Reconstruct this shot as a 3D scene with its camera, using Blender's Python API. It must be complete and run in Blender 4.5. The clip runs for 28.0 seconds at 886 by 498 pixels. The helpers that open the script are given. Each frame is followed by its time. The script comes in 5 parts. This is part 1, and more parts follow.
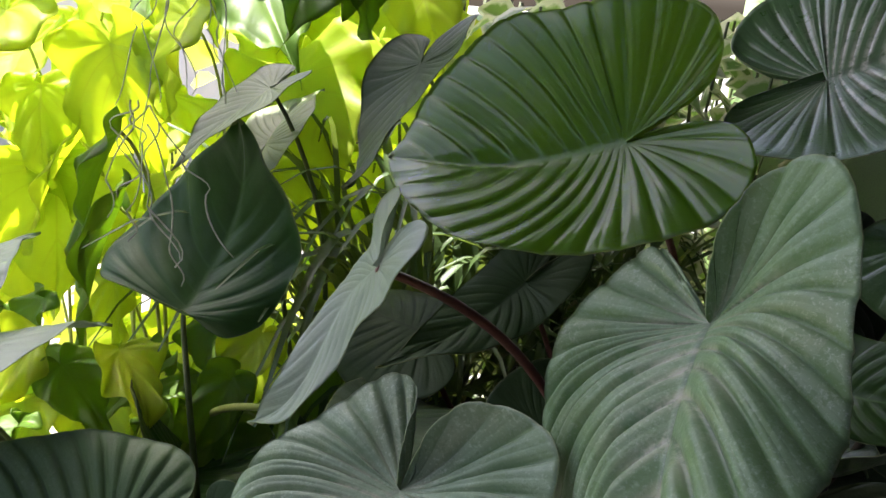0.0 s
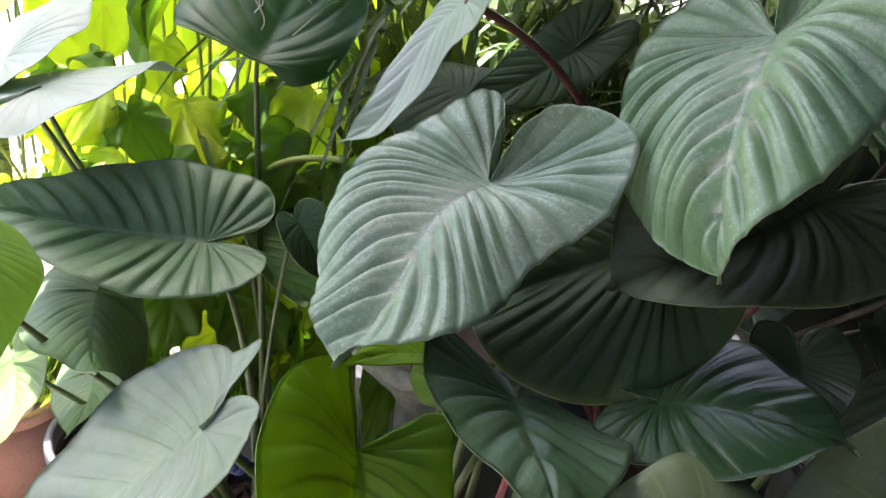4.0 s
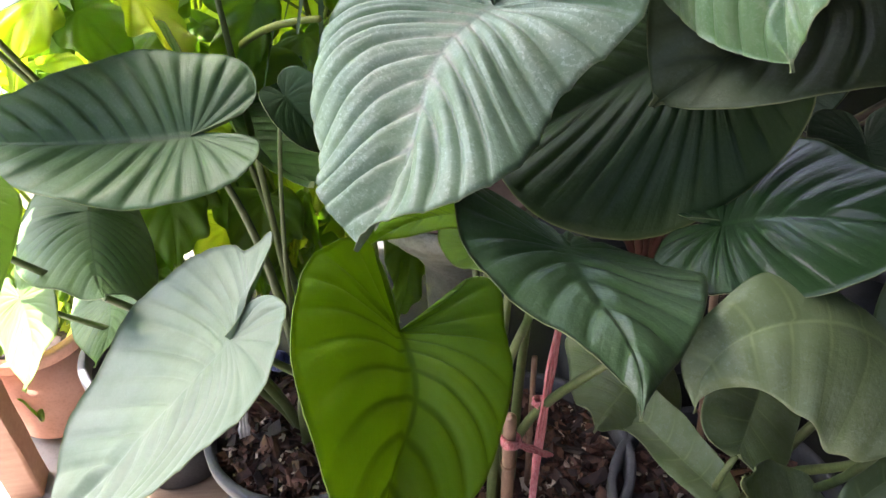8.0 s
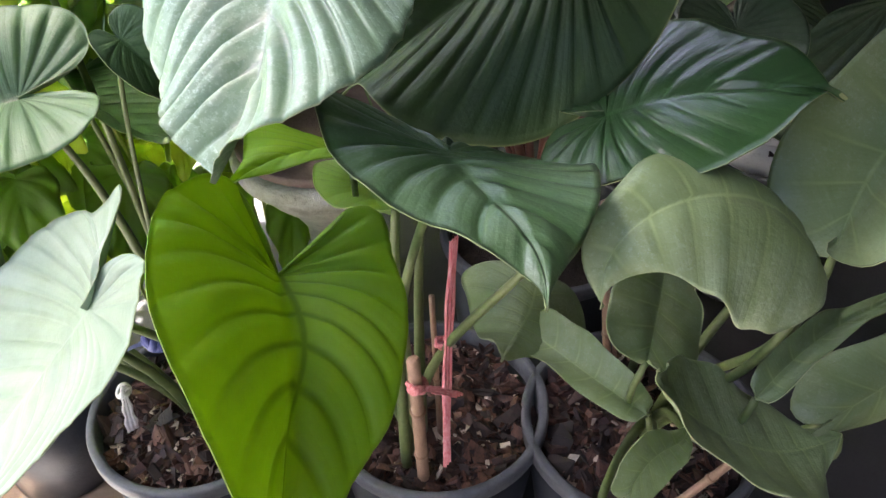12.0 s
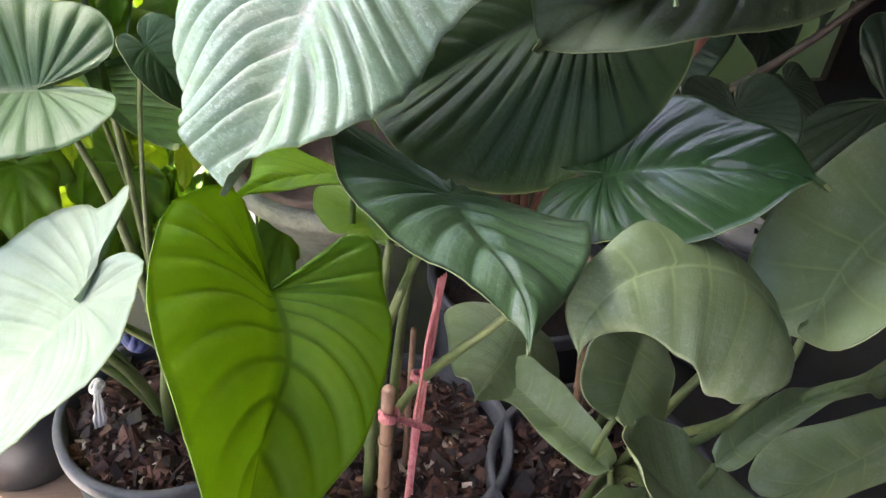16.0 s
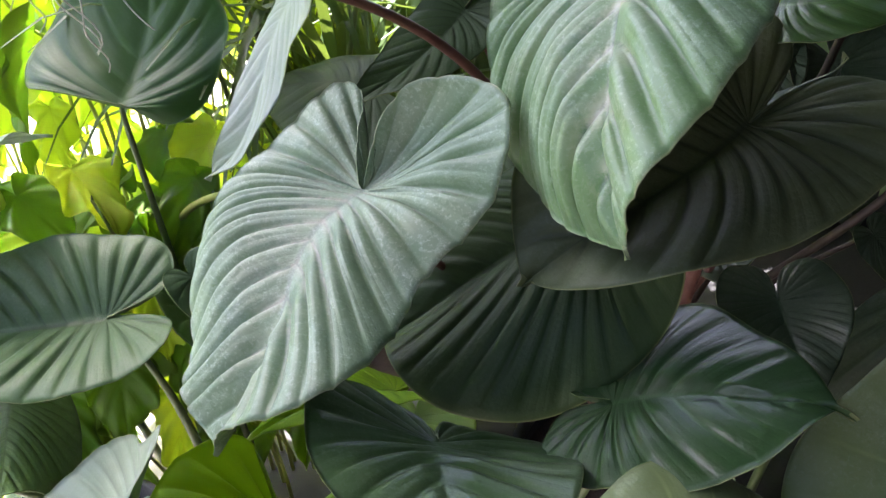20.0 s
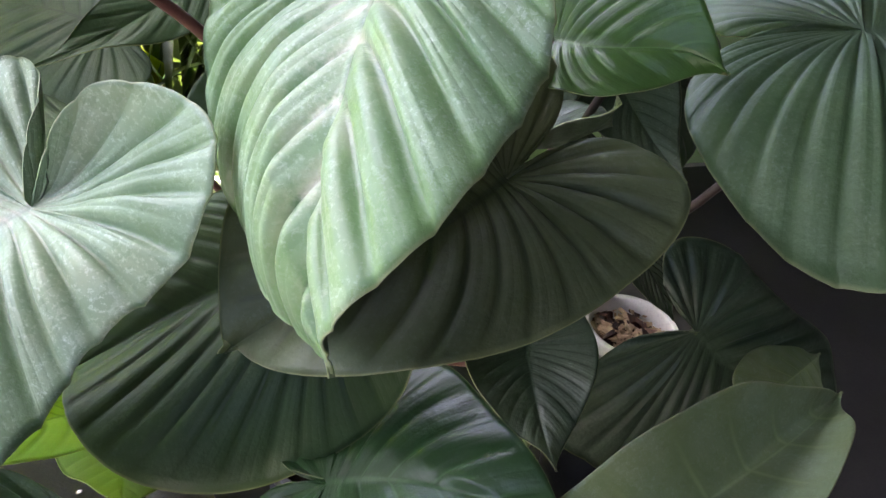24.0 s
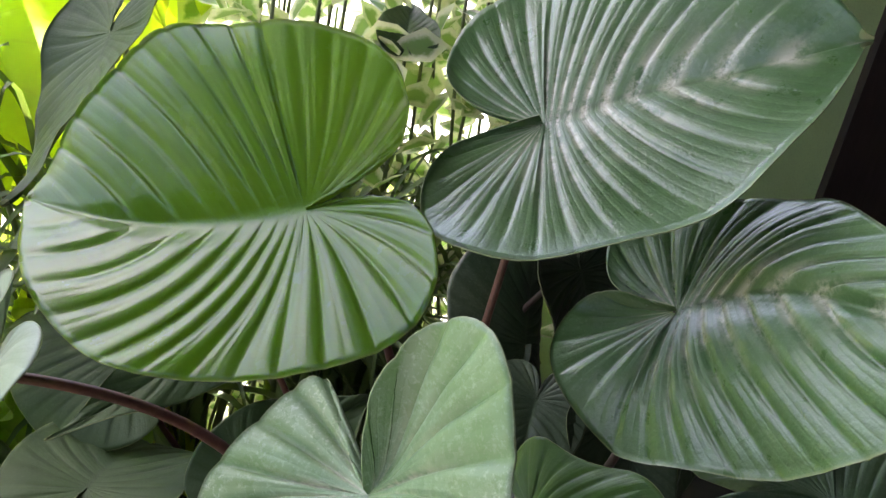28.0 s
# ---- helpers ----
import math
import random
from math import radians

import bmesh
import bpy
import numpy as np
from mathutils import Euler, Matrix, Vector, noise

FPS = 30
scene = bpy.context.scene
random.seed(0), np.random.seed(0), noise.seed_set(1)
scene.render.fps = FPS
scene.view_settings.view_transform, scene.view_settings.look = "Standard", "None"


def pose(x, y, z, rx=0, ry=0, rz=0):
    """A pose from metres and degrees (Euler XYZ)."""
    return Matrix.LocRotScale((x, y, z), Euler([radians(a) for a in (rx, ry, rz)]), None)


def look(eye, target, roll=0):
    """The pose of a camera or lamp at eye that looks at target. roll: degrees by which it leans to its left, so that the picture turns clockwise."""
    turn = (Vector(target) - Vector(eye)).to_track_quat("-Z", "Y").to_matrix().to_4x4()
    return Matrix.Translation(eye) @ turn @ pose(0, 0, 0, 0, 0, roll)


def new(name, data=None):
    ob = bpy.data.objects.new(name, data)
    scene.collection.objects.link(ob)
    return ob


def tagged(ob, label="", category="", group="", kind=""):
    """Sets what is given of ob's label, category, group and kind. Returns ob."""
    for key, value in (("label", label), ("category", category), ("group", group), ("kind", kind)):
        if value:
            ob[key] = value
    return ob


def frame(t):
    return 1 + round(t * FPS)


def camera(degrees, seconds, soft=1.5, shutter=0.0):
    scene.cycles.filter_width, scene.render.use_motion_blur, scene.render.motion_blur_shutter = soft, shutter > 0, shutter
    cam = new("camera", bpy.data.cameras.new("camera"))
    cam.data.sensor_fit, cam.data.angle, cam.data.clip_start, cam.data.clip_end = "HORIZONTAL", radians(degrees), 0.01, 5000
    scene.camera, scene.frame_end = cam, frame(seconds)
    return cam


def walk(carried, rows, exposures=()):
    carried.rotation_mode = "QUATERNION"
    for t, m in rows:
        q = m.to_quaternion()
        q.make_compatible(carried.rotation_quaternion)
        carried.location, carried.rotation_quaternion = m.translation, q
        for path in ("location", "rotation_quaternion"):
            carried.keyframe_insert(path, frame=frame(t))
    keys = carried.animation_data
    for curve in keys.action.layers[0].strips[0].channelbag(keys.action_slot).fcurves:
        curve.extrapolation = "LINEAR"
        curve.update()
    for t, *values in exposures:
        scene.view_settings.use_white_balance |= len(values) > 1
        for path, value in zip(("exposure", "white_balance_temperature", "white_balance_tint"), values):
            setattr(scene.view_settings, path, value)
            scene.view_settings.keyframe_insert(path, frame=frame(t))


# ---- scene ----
cam = camera(57.5, 28.0)
METRES, EYE, TILT, LEAN, TURN = 1.7, 1.38, -20.0, -4.0, 0.0
ROWS = [
    (0.0, -0.0135, 0.007, 0.0065, -4.164, 1.421, 0.418),
    (0.5, 0.0045, -0.0135, -0.0035, 4.164, -0.972, -1.301),
    (1.0, -0.0035, -0.014, -0.009, 2.651, -3.066, -0.918),
    (1.5, -0.0155, -0.018, -0.008, -2.319, -5.344, 0.533),
    (2.0, -0.048, -0.043, -0.0312, -4.66, -6.7, 0.12),
    (2.5, -0.052, -0.0501, -0.0425, -5.47, -8.02, -0.45),
    (3.0, -0.0668, -0.0524, -0.0519, -4.77, -9.09, -1.12),
    (3.5, -0.0696, -0.051, -0.0615, -4.89, -9.77, -2.0),
    (5.5, -0.1049, -0.0572, -0.0556, -7.75, -7.82, -1.08),
    (6.0, -0.0996, -0.0463, -0.0506, -7.29, -8.25, 1.99),
    (6.5, -0.0997, -0.0224, -0.066, -7.27, -11.55, 5.52),
    (7.0, -0.0859, -0.01, -0.0793, -9.25, -15.36, 6.92),
    (7.5, -0.107, 0.0099, -0.0772, -10.17, -18.47, 7.14),
    (8.0, -0.0793, -0.0018, -0.0727, -7.58, -19.77, 7.66),
    (8.5, -0.0387, -0.0139, -0.0711, -4.29, -19.84, 8.02),
    (9.0, -0.0348, -0.014, -0.0702, -4.83, -19.24, 9.59),
    (9.5, -0.072, 0.0146, -0.0853, -6.86, -20.75, 9.8),
    (10.0, -0.1025, 0.0272, -0.113, -10.56, -22.78, 8.76),
    (10.5, -0.0958, 0.0245, -0.1143, -13.4, -23.09, 9.39),
    (11.0, -0.0896, 0.0182, -0.1101, -14.52, -22.64, 10.58),
    (11.5, -0.081, 0.0222, -0.1064, -16.02, -22.29, 11.09),
    (12.0, -0.0754, 0.0192, -0.1079, -17.31, -23.04, 11.41),
    (12.5, -0.0859, 0.0267, -0.1044, -17.64, -22.48, 10.74),
    (14.5, -0.0756, 0.0076, -0.1058, -15.59, -20.29, 6.01),
    (15.0, -0.0729, 0.0104, -0.1069, -15.52, -21.97, 5.44),
    (15.5, -0.0737, 0.0049, -0.0999, -15.36, -21.45, 5.24),
    (16.0, -0.0819, 0.0085, -0.1019, -15.82, -20.29, 4.51),
    (16.5, -0.0736, 0.0015, -0.0868, -16.7, -19.56, 5.24),
    (17.0, -0.0799, 0.0038, -0.0992, -16.62, -19.33, 5.64),
    (17.5, -0.0785, 0.0055, -0.1, -16.3, -18.83, 5.62),
    (18.0, -0.0878, 0.0147, -0.1008, -14.89, -18.86, 5.11),
    (18.5, -0.0762, 0.0063, -0.0849, -12.14, -18.7, 5.79),
    (19.0, -0.0434, 0.0275, -0.0798, -10.78, -17.44, 6.19),
    (19.5, -0.0259, 0.0098, -0.0609, -9.83, -11.55, 9.0),
    (20.0, -0.0074, 0.0118, -0.0629, -6.86, -10.53, 10.91),
    (20.5, -0.009, 0.0005, -0.0558, -5.41, -10.98, 11.02),
    (22.5, -0.0241, 0.0321, -0.0661, -14.83, -19.02, 5.75),
    (23.0, 0.0093, 0.0565, -0.048, -16.44, -19.45, 4.68),
    (23.5, 0.0252, 0.063, -0.043, -18.27, -18.46, 3.43),
    (24.0, 0.0414, 0.0726, -0.0266, -19.66, -18.39, 2.7),
    (24.5, 0.0438, 0.0819, -0.0116, -20.1, -18.33, 2.37),
    (25.0, 0.0554, 0.0926, 0.0071, -21.06, -17.15, 2.47),
    (25.5, 0.0564, 0.0932, 0.0346, -19.82, -14.27, 2.76),
    (26.0, 0.0487, 0.0914, 0.0679, -17.32, -11.31, 2.66),
    (26.5, 0.0332, 0.0811, 0.0835, -16.46, -7.9, 1.89),
    (27.0, 0.0499, 0.0775, 0.0893, -16.7, -6.41, 1.8),
    (27.5, 0.0675, 0.0738, 0.0999, -17.42, -6.5, 1.7),
    (28.0, 0.0706, 0.0755, 0.0974, -16.86, -7.18, 1.21),
]
EXPOSURES = [(0, 2.0, 6350, 20), (1, 1.65, 6200, 20), (2, 2.7, 6100, 23), (3, 2.85, 6100, 22), (6, 2.88, 6100, 22), (7, 3.08, 6200, 22), (8, 3.28, 6300, 20), (9, 3.1, 6300, 20), (10, 3.28, 6400, 20), (11, 3.7, 6300, 19), (12, 3.8, 6300, 19), (17, 3.85, 6300, 20), (19, 3.45, 6200, 22), (20, 3.2, 6150, 23), (23, 3.84, 6300, 22), (24, 3.88, 6300, 24), (25, 3.74, 6500, 24), (26, 3.4, 6700, 21), (27, 3.12, 6500, 20), (28, 3.26, 6500, 20)]
walk(cam, [(t, pose(0, 0, EYE, TILT, LEAN, TURN) @ pose(METRES * x, METRES * y, METRES * z, 90 + pitch, roll, yaw)) for t, x, y, z, yaw, pitch, roll in ROWS], EXPOSURES)

# ---- light ----
world = bpy.data.worlds.new("sky")
scene.world = world
world.use_nodes = True
wn = world.node_tree
sky = wn.nodes.new("ShaderNodeTexSky")
sky.sky_type, sky.sun_disc = "NISHITA", False
sky.dust_density = 5.0          # a hazy, whitish sky
SUN_UP, SUN_ROUND = 66.0, -38.0          # degrees above the horizon, and round from +y towards +x
sky.sun_elevation, sky.sun_rotation = radians(SUN_UP), radians(SUN_ROUND)
wn.links.new(sky.outputs[0], wn.nodes["Background"].inputs[0])
wn.nodes["Background"].inputs[1].default_value = 0.12
sun = new("sun", bpy.data.lights.new("sun", "SUN"))
sun.data.energy, sun.data.angle, sun.data.color = 5.0, radians(0.53), (1.0, 0.95, 0.86)
_s = Vector((math.sin(radians(SUN_ROUND)) * math.cos(radians(SUN_UP)), math.cos(radians(SUN_ROUND)) * math.cos(radians(SUN_UP)), math.sin(radians(SUN_UP))))
sun.matrix_world = look(_s * 20, (0, 0, 0))


# ---- materials ----
def material(name):
    m = bpy.data.materials.new(name)
    m.use_nodes = True
    return m, m.node_tree, m.node_tree.nodes["Principled BSDF"]


def node(tree, kind, **values):
    n = tree.nodes.new(kind)
    for key, value in values.items():
        n.inputs[key].default_value = value
    return n


def mixed(tree, a, b, factor, blend="MIX"):
    n = tree.nodes.new("ShaderNodeMix")
    n.data_type, n.blend_type = "RGBA", blend
    for socket, value in ((n.inputs[0], factor), (n.inputs[6], a), (n.inputs[7], b)):
        if isinstance(value, (int, float, tuple)):
            socket.default_value = value if not isinstance(value, tuple) else (*value, 1)
        else:
            tree.links.new(value, socket)
    return n.outputs[2]


def ramp(tree, value, low, high):
    n = tree.nodes.new("ShaderNodeMapRange")
    n.inputs[1].default_value, n.inputs[2].default_value = low, high
    tree.links.new(value, n.inputs[0])
    return n.outputs[0]


def noisy(tree, scale, detail=4.0, rough=0.6, stretch=None):
    coord = tree.nodes.new("ShaderNodeTexCoord")
    n = node(tree, "ShaderNodeTexNoise", Scale=scale, Detail=detail, Roughness=rough)
    if stretch:
        mp = tree.nodes.new("ShaderNodeMapping")
        mp.inputs["Scale"].default_value = stretch
        tree.links.new(coord.outputs["Object"], mp.inputs[0])
        tree.links.new(mp.outputs[0], n.inputs["Vector"])
    else:
        tree.links.new(coord.outputs["Object"], n.inputs["Vector"])
    return n.outputs[0]


def maths(tree, op, a, b=0.0):
    n = tree.nodes.new("ShaderNodeMath")
    n.operation = op
    for socket, value in zip(n.inputs, (a, b)):
        if isinstance(value, (int, float)):
            socket.default_value = value
        else:
            tree.links.new(value, socket)
    return n.outputs[0]


def relief(tree, bsdf, height, strength, distance=0.002):
    n = node(tree, "ShaderNodeBump", Strength=strength, Distance=distance)
    tree.links.new(height, n.inputs["Height"])
    tree.links.new(n.outputs[0], bsdf.inputs["Normal"])


def leaf_material(name, dark, light, rough, film=0.0, glow=0.2, glow_colour=(0.25, 0.45, 0.05), vein=0.35, coat=0.0, tan=0.0, shine=0.5, vein_or_shade=None, vein_wide=1.0):
    """A blade: mottled green, midrib and veins paler or darkened as painted groove shade, dried water marks, light
    passing through.
    """
    m, t, b = material(name)
    uv = t.nodes.new("ShaderNodeUVMap")
    uv.uv_map = "blade"
    split = t.nodes.new("ShaderNodeSeparateXYZ")
    t.links.new(uv.outputs[0], split.inputs[0])
    along, out = split.outputs[0], split.outputs[1]
    patch = ramp(t, noisy(t, 14.0), 0.35, 0.68)
    col = mixed(t, dark, light, patch)
    rnd = t.nodes.new("ShaderNodeObjectInfo")
    col = mixed(t, col, light, maths(t, "MULTIPLY", rnd.outputs["Random"], 0.25))
    # thin veins in the grooves, and the midrib; a dark colour paints the grooves' shade
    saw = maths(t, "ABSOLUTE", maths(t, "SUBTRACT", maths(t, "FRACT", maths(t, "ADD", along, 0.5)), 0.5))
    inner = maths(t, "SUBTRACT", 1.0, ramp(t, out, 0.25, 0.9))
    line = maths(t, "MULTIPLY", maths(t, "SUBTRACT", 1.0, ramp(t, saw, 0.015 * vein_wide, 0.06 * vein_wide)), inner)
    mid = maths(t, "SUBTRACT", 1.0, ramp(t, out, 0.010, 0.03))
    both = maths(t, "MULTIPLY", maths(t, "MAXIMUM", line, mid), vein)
    pale = vein_or_shade or tuple(min(1.0, c * 2.2 + 0.03) for c in light)
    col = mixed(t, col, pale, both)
    # the cut edge of the blade and its tip are paler and yellower
    rim = ramp(t, out, 0.988, 1.0)
    col = mixed(t, col, (0.30, 0.33, 0.14), maths(t, "MULTIPLY", rim, 0.6))
    gloss = maths(t, "ADD", rough, maths(t, "MULTIPLY", noisy(t, 45.0), 0.12))
    if film:
        # crisp-edged dried water marks, their outlines, and a thin even dust
        cloud = noisy(t, 75.0, 9.0, 0.62)
        fleck = ramp(t, noisy(t, 330.0, 6.0, 0.72), 0.55, 0.6)
        spread = ramp(t, noisy(t, 8.0, 3.0), 0.36, 0.62)
        marks = maths(t, "MULTIPLY", ramp(t, cloud, 0.48, 0.53), 0.20)
        ring = maths(t, "SUBTRACT", 1.0, ramp(t, maths(t, "ABSOLUTE", maths(t, "SUBTRACT", cloud, 0.49)), 0.004, 0.016))
        dust = maths(t, "ADD", maths(t, "MAXIMUM", marks, maths(t, "MULTIPLY", ring, 0.4)), maths(t, "MULTIPLY", fleck, 0.5))
        dust = maths(t, "MULTIPLY", maths(t, "ADD", maths(t, "MULTIPLY", dust, maths(t, "ADD", maths(t, "MULTIPLY", spread, 0.75), 0.25)), maths(t, "ADD", 0.14, maths(t, "MULTIPLY", spread, 0.2))), film)
        dust = maths(t, "MULTIPLY", dust, maths(t, "ADD", 0.45, maths(t, "MULTIPLY", ramp(t, saw, 0.04, 0.28), 0.6)))          # dust is thinner towards the grooves
        col = mixed(t, col, mixed(t, (0.41, 0.53, 0.41), (0.50, 0.54, 0.39), ramp(t, noisy(t, 11.0), 0.45, 0.7)), dust)
        gloss = maths(t, "ADD", gloss, maths(t, "MULTIPLY", dust, 0.3))
    if tan:
        # tan stains run along the grooves near the midrib
        streak = maths(t, "MULTIPLY", maths(t, "SUBTRACT", 1.0, ramp(t, saw, 0.05, 0.36)), maths(t, "SUBTRACT", 1.0, ramp(t, maths(t, "ADD", out, maths(t, "MULTIPLY", noisy(t, 6.0, 2.0), 0.7)), 0.35, 0.95)))
        streak = maths(t, "MULTIPLY", maths(t, "MULTIPLY", streak, ramp(t, noisy(t, 28.0, 8.0, 0.75), 0.42, 0.54)), tan)
        col = mixed(t, col, (0.60, 0.57, 0.44), streak)
    t.links.new(col, b.inputs["Base Color"])
    t.links.new(gloss, b.inputs["Roughness"])
    b.inputs["Coat Weight"].default_value, b.inputs["Coat Roughness"].default_value = coat, 0.17
    b.inputs["Specular IOR Level"].default_value = shine
    thin = maths(t, "ABSOLUTE", maths(t, "SUBTRACT", maths(t, "FRACT", maths(t, "ADD", maths(t, "MULTIPLY", along, 4.0), maths(t, "MULTIPLY", noisy(t, 18.0, 2.0), 0.5))), 0.5))
    fine = maths(t, "MULTIPLY", maths(t, "SUBTRACT", 1.0, ramp(t, thin, 0.0, 0.2)), -0.2)          # thin cross-veins, sunk a little
    relief(t, b, maths(t, "ADD", maths(t, "ADD", noisy(t, 260.0, 3.0), maths(t, "MULTIPLY", noisy(t, 60.0), 1.5)), fine), 0.35, 0.0012)
    thru = t.nodes.new("ShaderNodeBsdfTranslucent")
    t.links.new(mixed(t, glow_colour, tuple(c * 0.5 for c in glow_colour), both), thru.inputs[0])
    blend = node(t, "ShaderNodeMixShader", Fac=glow)
    outp = t.nodes["Material Output"]
    t.links.new(b.outputs[0], blend.inputs[1])
    t.links.new(thru.outputs[0], blend.inputs[2])
    t.links.new(blend.outputs[0], outp.inputs[0])
    return m


def plain_material(name, a, b_, rough, scale=20.0, bump=0.3, metal=0.0, stretch=None, fine=180.0):
    m, t, b = material(name)
    n1 = ramp(t, noisy(t, scale, 5.0, 0.62, stretch), 0.3, 0.7)
    n2 = noisy(t, fine, 4.0, 0.7, stretch)
    col = mixed(t, mixed(t, a, b_, n1), tuple(c * 0.6 for c in a), maths(t, "MULTIPLY", ramp(t, n2, 0.5, 0.75), 0.5))
    t.links.new(col, b.inputs["Base Color"])
    t.links.new(maths(t, "ADD", rough - 0.08, maths(t, "MULTIPLY", n2, 0.2)), b.inputs["Roughness"])
    b.inputs["Metallic"].default_value = metal
    relief(t, b, maths(t, "ADD", n2, n1), bump, 0.002)
    return m


# Dark vein colours, save YOUNG's, paint the shade down in the pleat grooves.
DEEP = leaf_material("deep_green_leaf", (0.023, 0.050, 0.013), (0.036, 0.070, 0.020), 0.44, 0.06, 0.06, (0.14, 0.25, 0.03), 0.38, shine=0.22, vein_or_shade=(0.014, 0.022, 0.010), vein_wide=1.4)
OLIVE = leaf_material("olive_dusty_leaf", (0.056, 0.076, 0.027), (0.082, 0.106, 0.040), 0.40, 0.10, 0.06, (0.14, 0.25, 0.03), 0.5, shine=0.3, vein_or_shade=(0.016, 0.022, 0.010), vein_wide=1.4)
MID = leaf_material("mid_green_leaf", (0.045, 0.108, 0.030), (0.074, 0.148, 0.047), 0.40, 0.16, 0.10, (0.18, 0.30, 0.04), 0.45, shine=0.4, vein_or_shade=(0.016, 0.045, 0.010), vein_wide=1.3)
SATIN = leaf_material("satin_dark_leaf", (0.022, 0.070, 0.012), (0.038, 0.096, 0.020), 0.30, 0.03, 0.15, (0.16, 0.30, 0.03), 0.2, shine=0.18)
WORN = leaf_material("worn_leaf", (0.038, 0.098, 0.024), (0.064, 0.142, 0.038), 0.22, 0.13, 0.08, (0.14, 0.25, 0.03), 0.4, tan=0.75, vein_or_shade=(0.014, 0.042, 0.009), vein_wide=1.3)
SOFT = leaf_material("soft_sheen_leaf", (0.034, 0.076, 0.022), (0.055, 0.106, 0.034), 0.44, 0.13, 0.08, (0.14, 0.25, 0.03), 0.4, shine=0.3, vein_or_shade=(0.014, 0.042, 0.009), vein_wide=1.3)
FRESH = leaf_material("fresh_leaf", (0.036, 0.098, 0.016), (0.060, 0.138, 0.028), 0.25, 0.03, 0.08, (0.16, 0.30, 0.03), 0.3, shine=0.42)
DUSTY = leaf_material("dusty_leaf", (0.080, 0.152, 0.064), (0.125, 0.205, 0.098), 0.26, 0.85, 0.08, (0.16, 0.28, 0.06), 0.85, tan=0.35, shine=0.4, vein_or_shade=(0.035, 0.075, 0.028), vein_wide=1.4)
STAINED = leaf_material("stained_leaf", (0.072, 0.168, 0.042), (0.118, 0.224, 0.068), 0.26, 0.78, 0.08, (0.16, 0.28, 0.06), 0.85, tan=0.6, shine=0.4, vein_or_shade=(0.030, 0.080, 0.020), vein_wide=1.4)
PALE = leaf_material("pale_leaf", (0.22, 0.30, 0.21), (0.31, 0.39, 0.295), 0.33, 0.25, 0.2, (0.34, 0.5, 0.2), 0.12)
# Sky glare on the front leaf is painted as a pale base colour.
GLARE = leaf_material("glare_leaf", (0.165, 0.232, 0.158), (0.235, 0.302, 0.226), 0.34, 0.2, 0.2, (0.30, 0.46, 0.18), 0.12, shine=0.4)
GLOSS = leaf_material("glossy_leaf", (0.048, 0.138, 0.005), (0.092, 0.196, 0.010), 0.20, 0.0, 0.38, (0.40, 0.60, 0.02), 0.28, coat=0.45, shine=0.28)
LIGHT = leaf_material("light_green_leaf", (0.12, 0.20, 0.07), (0.19, 0.29, 0.11), 0.28, 0.1, 0.5, (0.45, 0.62, 0.14), 0.2)
SAGE = leaf_material("sage_leaf", (0.027, 0.070, 0.016), (0.044, 0.096, 0.027), 0.25, 0.20, 0.10, (0.18, 0.30, 0.04), 0.2, shine=0.38)
YOUNG = leaf_material("young_leaf", (0.055, 0.150, 0.006), (0.155, 0.260, 0.012), 0.45, 0.03, 0.4, (0.42, 0.60, 0.02), 0.6, shine=0.25, vein_or_shade=(0.022, 0.075, 0.005), vein_wide=2.6)
MATTE = leaf_material("matte_leaf", (0.125, 0.178, 0.056), (0.185, 0.240, 0.088), 0.33, 0.38, 0.08, (0.18, 0.28, 0.06), 0.25)
SHINY = leaf_material("shiny_dark_leaf", (0.014, 0.048, 0.009), (0.025, 0.068, 0.015), 0.30, 0.03, 0.07, (0.14, 0.25, 0.03), 0.3, coat=0.12, shine=0.28)
# Leaf green darkened in its colour for the shade under the canopy.
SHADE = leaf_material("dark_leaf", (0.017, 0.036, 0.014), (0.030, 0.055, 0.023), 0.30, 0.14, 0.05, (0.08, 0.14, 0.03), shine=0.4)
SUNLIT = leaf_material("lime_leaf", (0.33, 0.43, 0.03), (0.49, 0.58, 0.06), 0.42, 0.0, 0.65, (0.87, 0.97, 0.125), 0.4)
# Mid green of the bushes; also stands in for shade on some lime leaves.
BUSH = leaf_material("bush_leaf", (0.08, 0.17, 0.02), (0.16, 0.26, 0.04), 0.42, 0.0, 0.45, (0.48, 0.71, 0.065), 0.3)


def variegated_material():
    """Small green leaves with cream margins."""
    m, t, b = material("variegated_leaf")
    uv = t.nodes.new("ShaderNodeUVMap")
    uv.uv_map = "blade"
    split = t.nodes.new("ShaderNodeSeparateXYZ")
    t.links.new(uv.outputs[0], split.inputs[0])
    edge = ramp(t, maths(t, "ADD", split.outputs[1], maths(t, "MULTIPLY", noisy(t, 60.0), 0.5)), 0.78, 0.95)
    col = mixed(t, (0.10, 0.19, 0.06), (0.52, 0.54, 0.36), edge)
    t.links.new(col, b.inputs["Base Color"])
    b.inputs["Roughness"].default_value = 0.42
    thru = t.nodes.new("ShaderNodeBsdfTranslucent")
    t.links.new(mixed(t, (0.35, 0.55, 0.10), (0.75, 0.80, 0.45), edge), thru.inputs[0])
    blend = node(t, "ShaderNodeMixShader", Fac=0.4)
    t.links.new(b.outputs[0], blend.inputs[1])
    t.links.new(thru.outputs[0], blend.inputs[2])
    t.links.new(blend.outputs[0], t.nodes["Material Output"].inputs[0])
    return m


